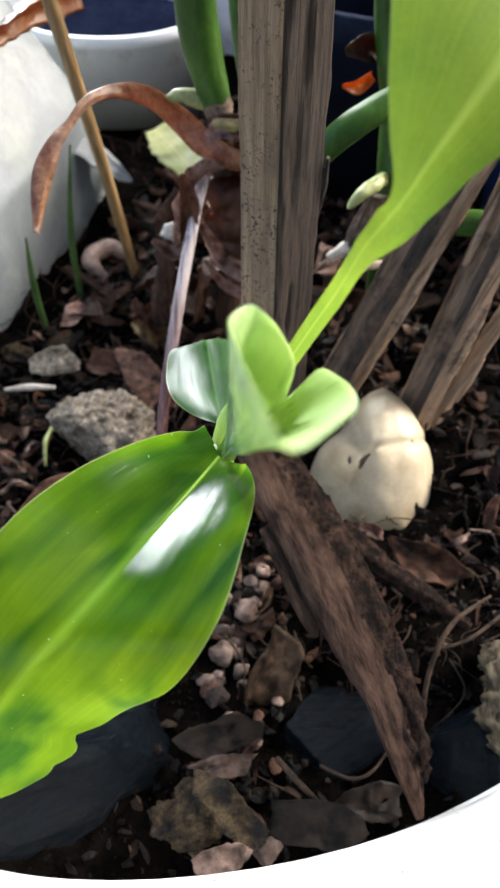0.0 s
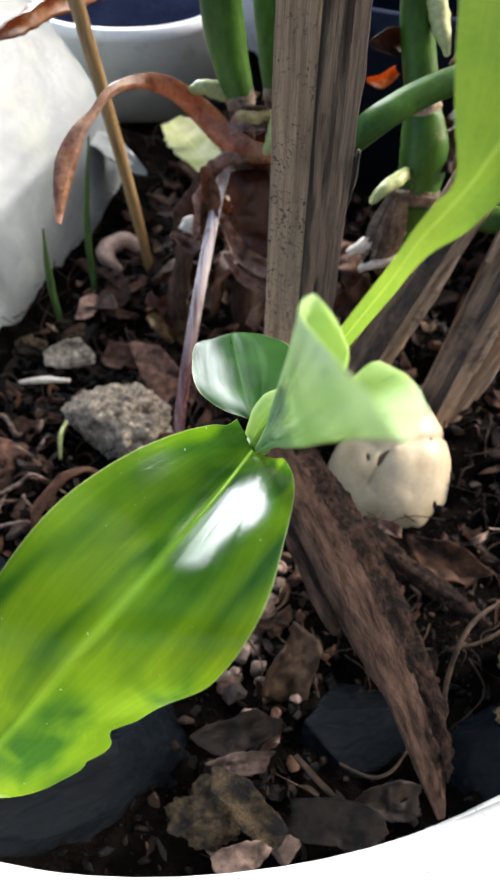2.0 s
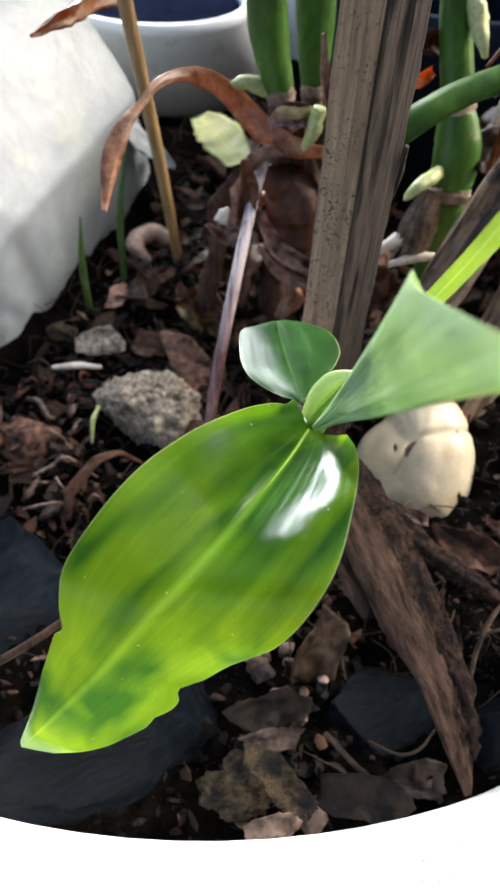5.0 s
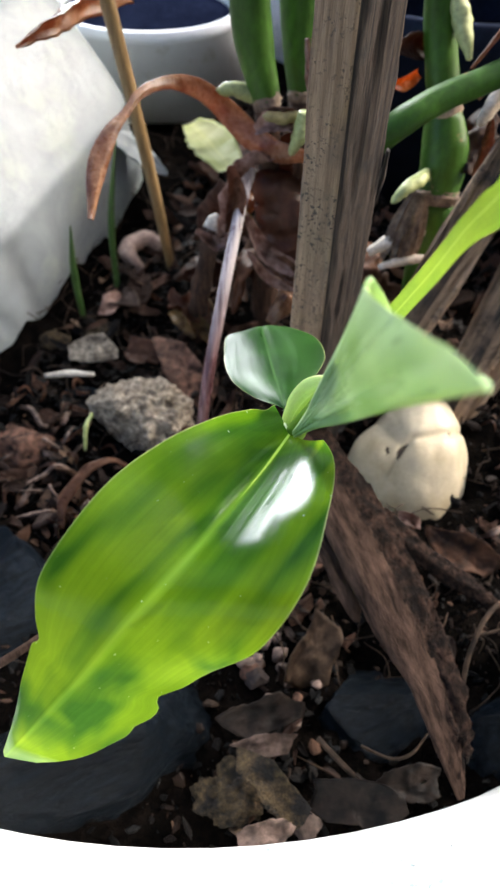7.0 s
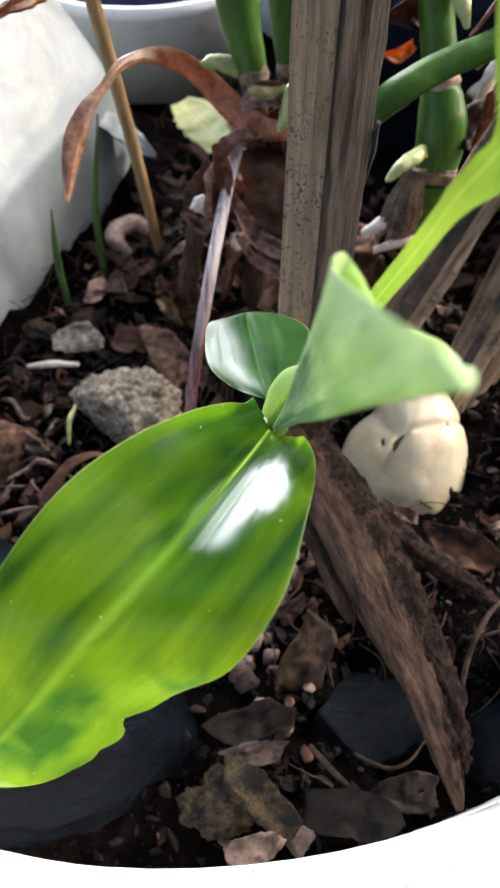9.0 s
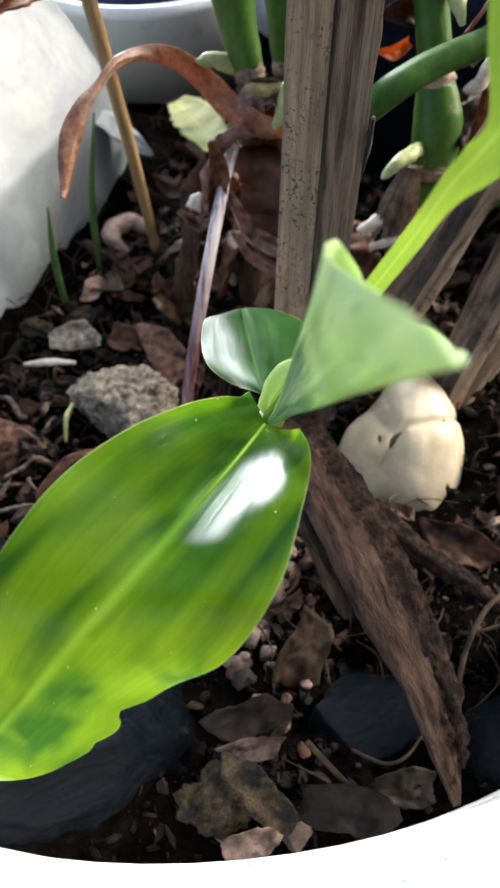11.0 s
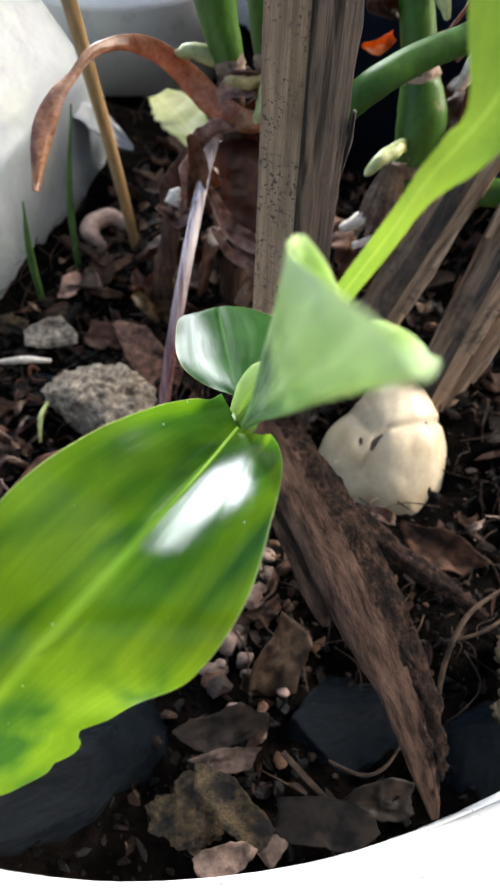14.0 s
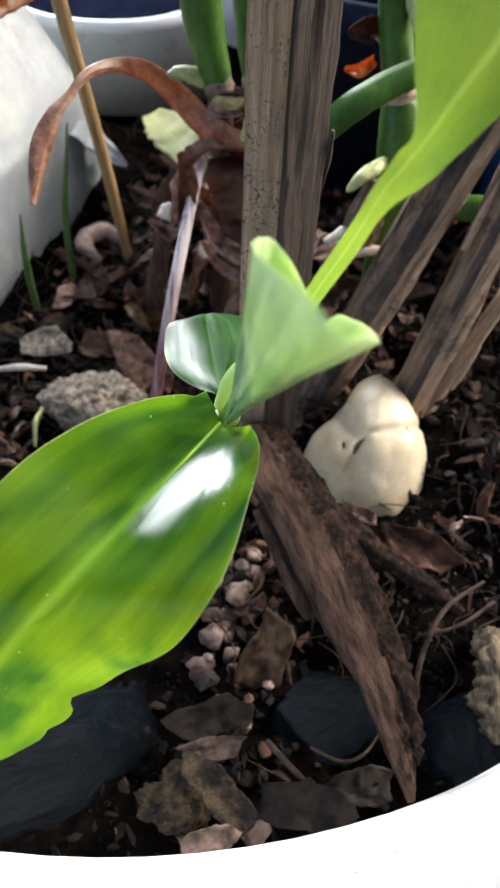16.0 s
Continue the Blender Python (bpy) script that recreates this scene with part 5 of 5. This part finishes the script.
# a tangle of damp roots and fibres between the stone and the charcoal
for line, r in ((((-0.1119, 0.1974), (-0.1047, 0.1913), (-0.0994, 0.1840), (-0.0963, 0.1891)), 0.0010), (((-0.1031, 0.1568), (-0.0957, 0.1627), (-0.0894, 0.1653), (-0.0787, 0.1640)), 0.0008),
                (((-0.0943, 0.1605), (-0.0928, 0.1580), (-0.0915, 0.1550), (-0.0861, 0.1508)), 0.0006), (((-0.1044, 0.1442), (-0.0987, 0.1433), (-0.0906, 0.1442), (-0.0867, 0.1486)), 0.0007),
                (((-0.1022, 0.1827), (-0.0990, 0.1795), (-0.0962, 0.1768), (-0.0871, 0.1748)), 0.0008), (((-0.0804, 0.1499), (-0.0780, 0.1505), (-0.0760, 0.1500), (-0.0739, 0.1502)), 0.0008)):
    path = [(x, y, soil_height(x, y) + (0.001, 0.007, 0.008, 0.001)[k]) for k, (x, y) in enumerate(line)]
    tagged(part("thin_root", tube(path, [r * 0.7, r, r * 0.9, r * 0.4], 8, 24, rough=0.35, grain=500), M_twig), "thin damp brown root arching over the litter", "root", "thin roots")
tagged(part("thin_root", tube([(-0.0817, 0.1756, 0.004), (-0.0812, 0.1823, 0.011), (-0.0800, 0.1898, 0.010)], [0.0006, 0.0010, 0.0008], 8, 16, rough=0.2), M_aerial), "short pale green root leaning on the rough stone", "root", "thin roots")
rng = random.Random(41)
for k in range(64):
    x, y = (rng.uniform(-0.122, -0.070), rng.uniform(0.135, 0.212)) if k < 44 else (rng.uniform(0.074, 0.108), rng.uniform(0.105, 0.185))
    a, half = rng.uniform(0, 6.28), rng.uniform(0.0025, 0.0060)
    dx, dy, z = math.cos(a) * half, math.sin(a) * half, soil_height(x, y)
    path = [(x - dx, y - dy, z + 0.001), (x - 0.3 * dx + 0.4 * dy, y - 0.3 * dy - 0.4 * dx, z + rng.uniform(0.003, 0.007)), (x + dx, y + dy, z + rng.uniform(0.001, 0.006))]
    strip = ribbon(path, [0.0003, rng.uniform(0.0006, 0.0013), 0.0002], (-dy, dx, rng.uniform(-0.004, 0.004)), 0.9, 10, 2, 0.0003, k, 0.5, rng.uniform(-2, 2))
    tagged(part("leaf_fibre", strip, (M_twig, M_dry_dark, M_dry, M_rust)[k % 4]), "small curled brown leaf fibre in the litter", "leaf fibre", "leaf fibres")
flake("small pinkish-red bark flake against the pebble", (0.0420, 0.1355, 0.024), (30, 5, -25), 0.0060, 0.0026, M_dry_pink, 0.5, 66)

PLANTED = [(0.069, 0.062, 0.022), (0.027, 0.073, 0.021), (-0.056, 0.058, 0.024), (-0.085, 0.045, 0.024), (-0.030, 0.075, 0.022), (-0.100, 0.106, 0.024), (-0.061, 0.193, 0.022), (0.0475, 0.163, 0.030), (0.008, 0.178, 0.014)]


def clear(x, y):
    under_sack = y > 0.19 and (x + 0.1218) * 0.130 - (y - 0.2224) * 0.053 < 0.0012
    return not under_sack and all(math.hypot(x - a, y - b) > r for a, b, r in PLANTED) and math.hypot(x - CX, y - CY) < RIM - 0.012


# small pale stones
rng = random.Random(5)
for x, y, r in ((-0.0005, 0.1130, 0.0050), (0.0040, 0.1220, 0.0042), (-0.0090, 0.0985, 0.0048), (-0.0040, 0.1030, 0.0034), (-0.0125, 0.0890, 0.0036), (-0.0110, 0.0830, 0.0040), (0.0060, 0.1090, 0.0030),
                (-0.0165, 0.0470, 0.0085), (-0.0240, 0.0440, 0.0060), (0.0050, 0.0370, 0.0050), (-0.006, 0.0750, 0.0032), (0.001, 0.0680, 0.0032), (-0.086, 0.247, 0.006), (-0.105, 0.238, 0.006)):
    k = rng.randint(0, 999)
    dull = r > 0.0055
    bm = placed(lump((r * 1.15, r, r * 0.7), k, 0.5 if dull else 0.16, 1.6, 5 if dull else 4, 2 if dull else 9, 7 if dull else 4), pose(x, y, soil_height(x, y) + 0.45 * r, 0, 0, rng.uniform(0, 180)))
    tagged(part("small_stone", bm, M_clod if dull else M_pebbles), "rough brown soil-stained stone" if dull else "small pale pinkish stone in the soil", "stone", "small stones")

for _ in range(46):
    x, y, r = rng.uniform(-0.020, 0.012), rng.uniform(0.072, 0.134), rng.uniform(0.0012, 0.0032)
    bm = placed(lump((r * 1.2, r, r * 0.75), rng.randint(0, 999), 0.14, 1.6, 3, 8, 3), pose(x, y, soil_height(x, y) + 0.5 * r + 0.001, rng.uniform(-30, 30), rng.uniform(-30, 30), rng.uniform(0, 180)))
    tagged(part("small_stone", bm, rng.choice((M_pebbles, M_pebbles, M_chip))), "small pinkish-brown stone in the soil", "stone", "small stones")

# bark chips lying one over another
chip_meshes = []
for k in range(14):
    bm = scrap(100 + k, 1.0, (0.28, 0.42, 0.62)[k % 3], (0.16, 0.30, 0.22)[k % 3], (0.4, -0.3, 0.8)[k % 3], 9)
    bmesh.ops.subdivide_edges(bm, edges=bm.edges[:], cuts=1, use_grid_fill=True)
    for v in bm.verts:
        v.co += Vector((0.06 * fbm(v.co.x * 3, v.co.y * 3, k), 0.06 * fbm(v.co.x * 3, k, v.co.y * 3), 0.16 * fbm(v.co.x * 2.2, v.co.y * 2.2, k + 5.0)))
    me = bpy.data.meshes.new("bark_chip")
    bm.normal_update()
    bm.to_mesh(me)
    bm.free()
    me.materials.append((M_chip, M_chip, M_dry_dark, M_chip, M_dry, M_chip, M_dry_dark, M_chip, M_dry_pale, M_chip, M_dry_dark, M_chip, M_chip, M_dry)[k])
    chip_meshes.append(me)
count = 0
while count < 300:
    x, y = rng.uniform(-0.145, 0.115), 0.03 + 0.40 * rng.random() ** 1.1
    if not clear(x, y):
        continue
    count += 1
    size = (0.003 + 0.0085 * rng.random() ** 1.6) * (0.75 if y < 0.12 else 1.05) * (0.6 if y < 0.13 and (x > 0.03 or x < -0.02) else 1.0)
    ob = new("bark_chip", chip_meshes[rng.randrange(14)])
    ob.matrix_world = pose(x, y, soil_height(x, y) + 0.25 * size + rng.uniform(0, 0.003), rng.uniform(-40, 40), rng.uniform(-35, 35), rng.uniform(0, 360)) @ Matrix.Diagonal((size, size, size, 1))
    tagged(ob, "brown bark chip in the soil litter", "bark chip", "bark chips")

# crumbs and rootlets, past counting
bm = bmesh.new()
for k in range(4600):
    x, y = rng.uniform(-0.15, 0.12), 0.03 + 0.42 * rng.random()
    if not clear(x, y):
        continue
    size = (0.0014 + 0.0062 * rng.random() ** 2.2) * (0.6 if y < 0.13 and (x > 0.03 or x < -0.02) else 1.0)
    m = pose(x, y, soil_height(x, y) + 0.3 * size + 0.003 * rng.random(), rng.uniform(-55, 55), rng.uniform(-55, 55), rng.uniform(0, 360))
    scrap(k, size, size * rng.uniform(0.2, 0.6), size * 0.12, rng.uniform(-0.6, 0.9), 7, bm, m)
tagged(part("bark_shreds", bm, M_litter, smooth=False), "ragged shreds of bark and leaf", "soil litter", kind="stuff")
bm = bmesh.new()
for k in range(7000):
    x, y = rng.uniform(-0.16, 0.13), 0.028 + 0.42 * rng.random()
    if math.hypot(x - CX, y - CY) > RIM - 0.006:
        continue
    if not clear(x, y) and y > 0.19:
        continue
    size = 0.0007 + 0.0030 * rng.random() ** 2.5
    m = pose(x, y, soil_height(x, y) + 0.3 * size, rng.uniform(-50, 50), rng.uniform(-50, 50), rng.uniform(0, 360))
    scrap(k, size, size * rng.uniform(0.35, 0.9), size * 0.4, rng.uniform(-0.3, 0.3), 5, bm, m)
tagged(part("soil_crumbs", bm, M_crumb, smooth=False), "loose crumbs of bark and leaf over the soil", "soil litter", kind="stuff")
bm = bmesh.new()
for k in range(620):
    x, y = rng.uniform(-0.15, 0.12), 0.03 + 0.38 * rng.random()
    if math.hypot(x - CX, y - CY) > RIM - 0.02 or (y < 0.13 and not clear(x, y)):
        continue
    a, length = rng.uniform(0, 6.28), rng.uniform(0.010, 0.034)
    path, r = [], rng.uniform(0.00012, 0.00034)
    for j in range(4):
        path.append((x, y, soil_height(x, y) + 0.003 + 0.004 * rng.random() * (j in (1, 2))))
        a += rng.uniform(-1.1, 1.1)
        x, y = x + math.cos(a) * length / 3, y + math.sin(a) * length / 3
    tube(path, [r, r, r * 0.9, r * 0.5], 5, 10, bm=bm)
tagged(part("rootlets", bm, M_root), "tangle of thin dry rootlets on the soil", "roots", kind="stuff")
for path, r in (([(0.0205, 0.0570, 0.024), (0.0290, 0.0530, 0.026), (0.0350, 0.0545, 0.027), (0.0400, 0.0600, 0.028)], 0.0005), ([(0.0520, 0.0700, 0.022), (0.0560, 0.0850, 0.028), (0.0640, 0.0980, 0.031), (0.0780, 0.1080, 0.030)], 0.0008),
                ([(0.0080, 0.0600, 0.020), (0.0140, 0.0530, 0.022), (0.0195, 0.0475, 0.022)], 0.0009), ([(0.0560, 0.0900, 0.028), (0.0680, 0.0930, 0.030), (0.0800, 0.1010, 0.030)], 0.0006)):
    tagged(part("thin_twig", tube(path, [r, r, r, r * 0.6][: len(path)], 8), M_root), "thin pale brown twig on the litter", "twig", "thin twigs")
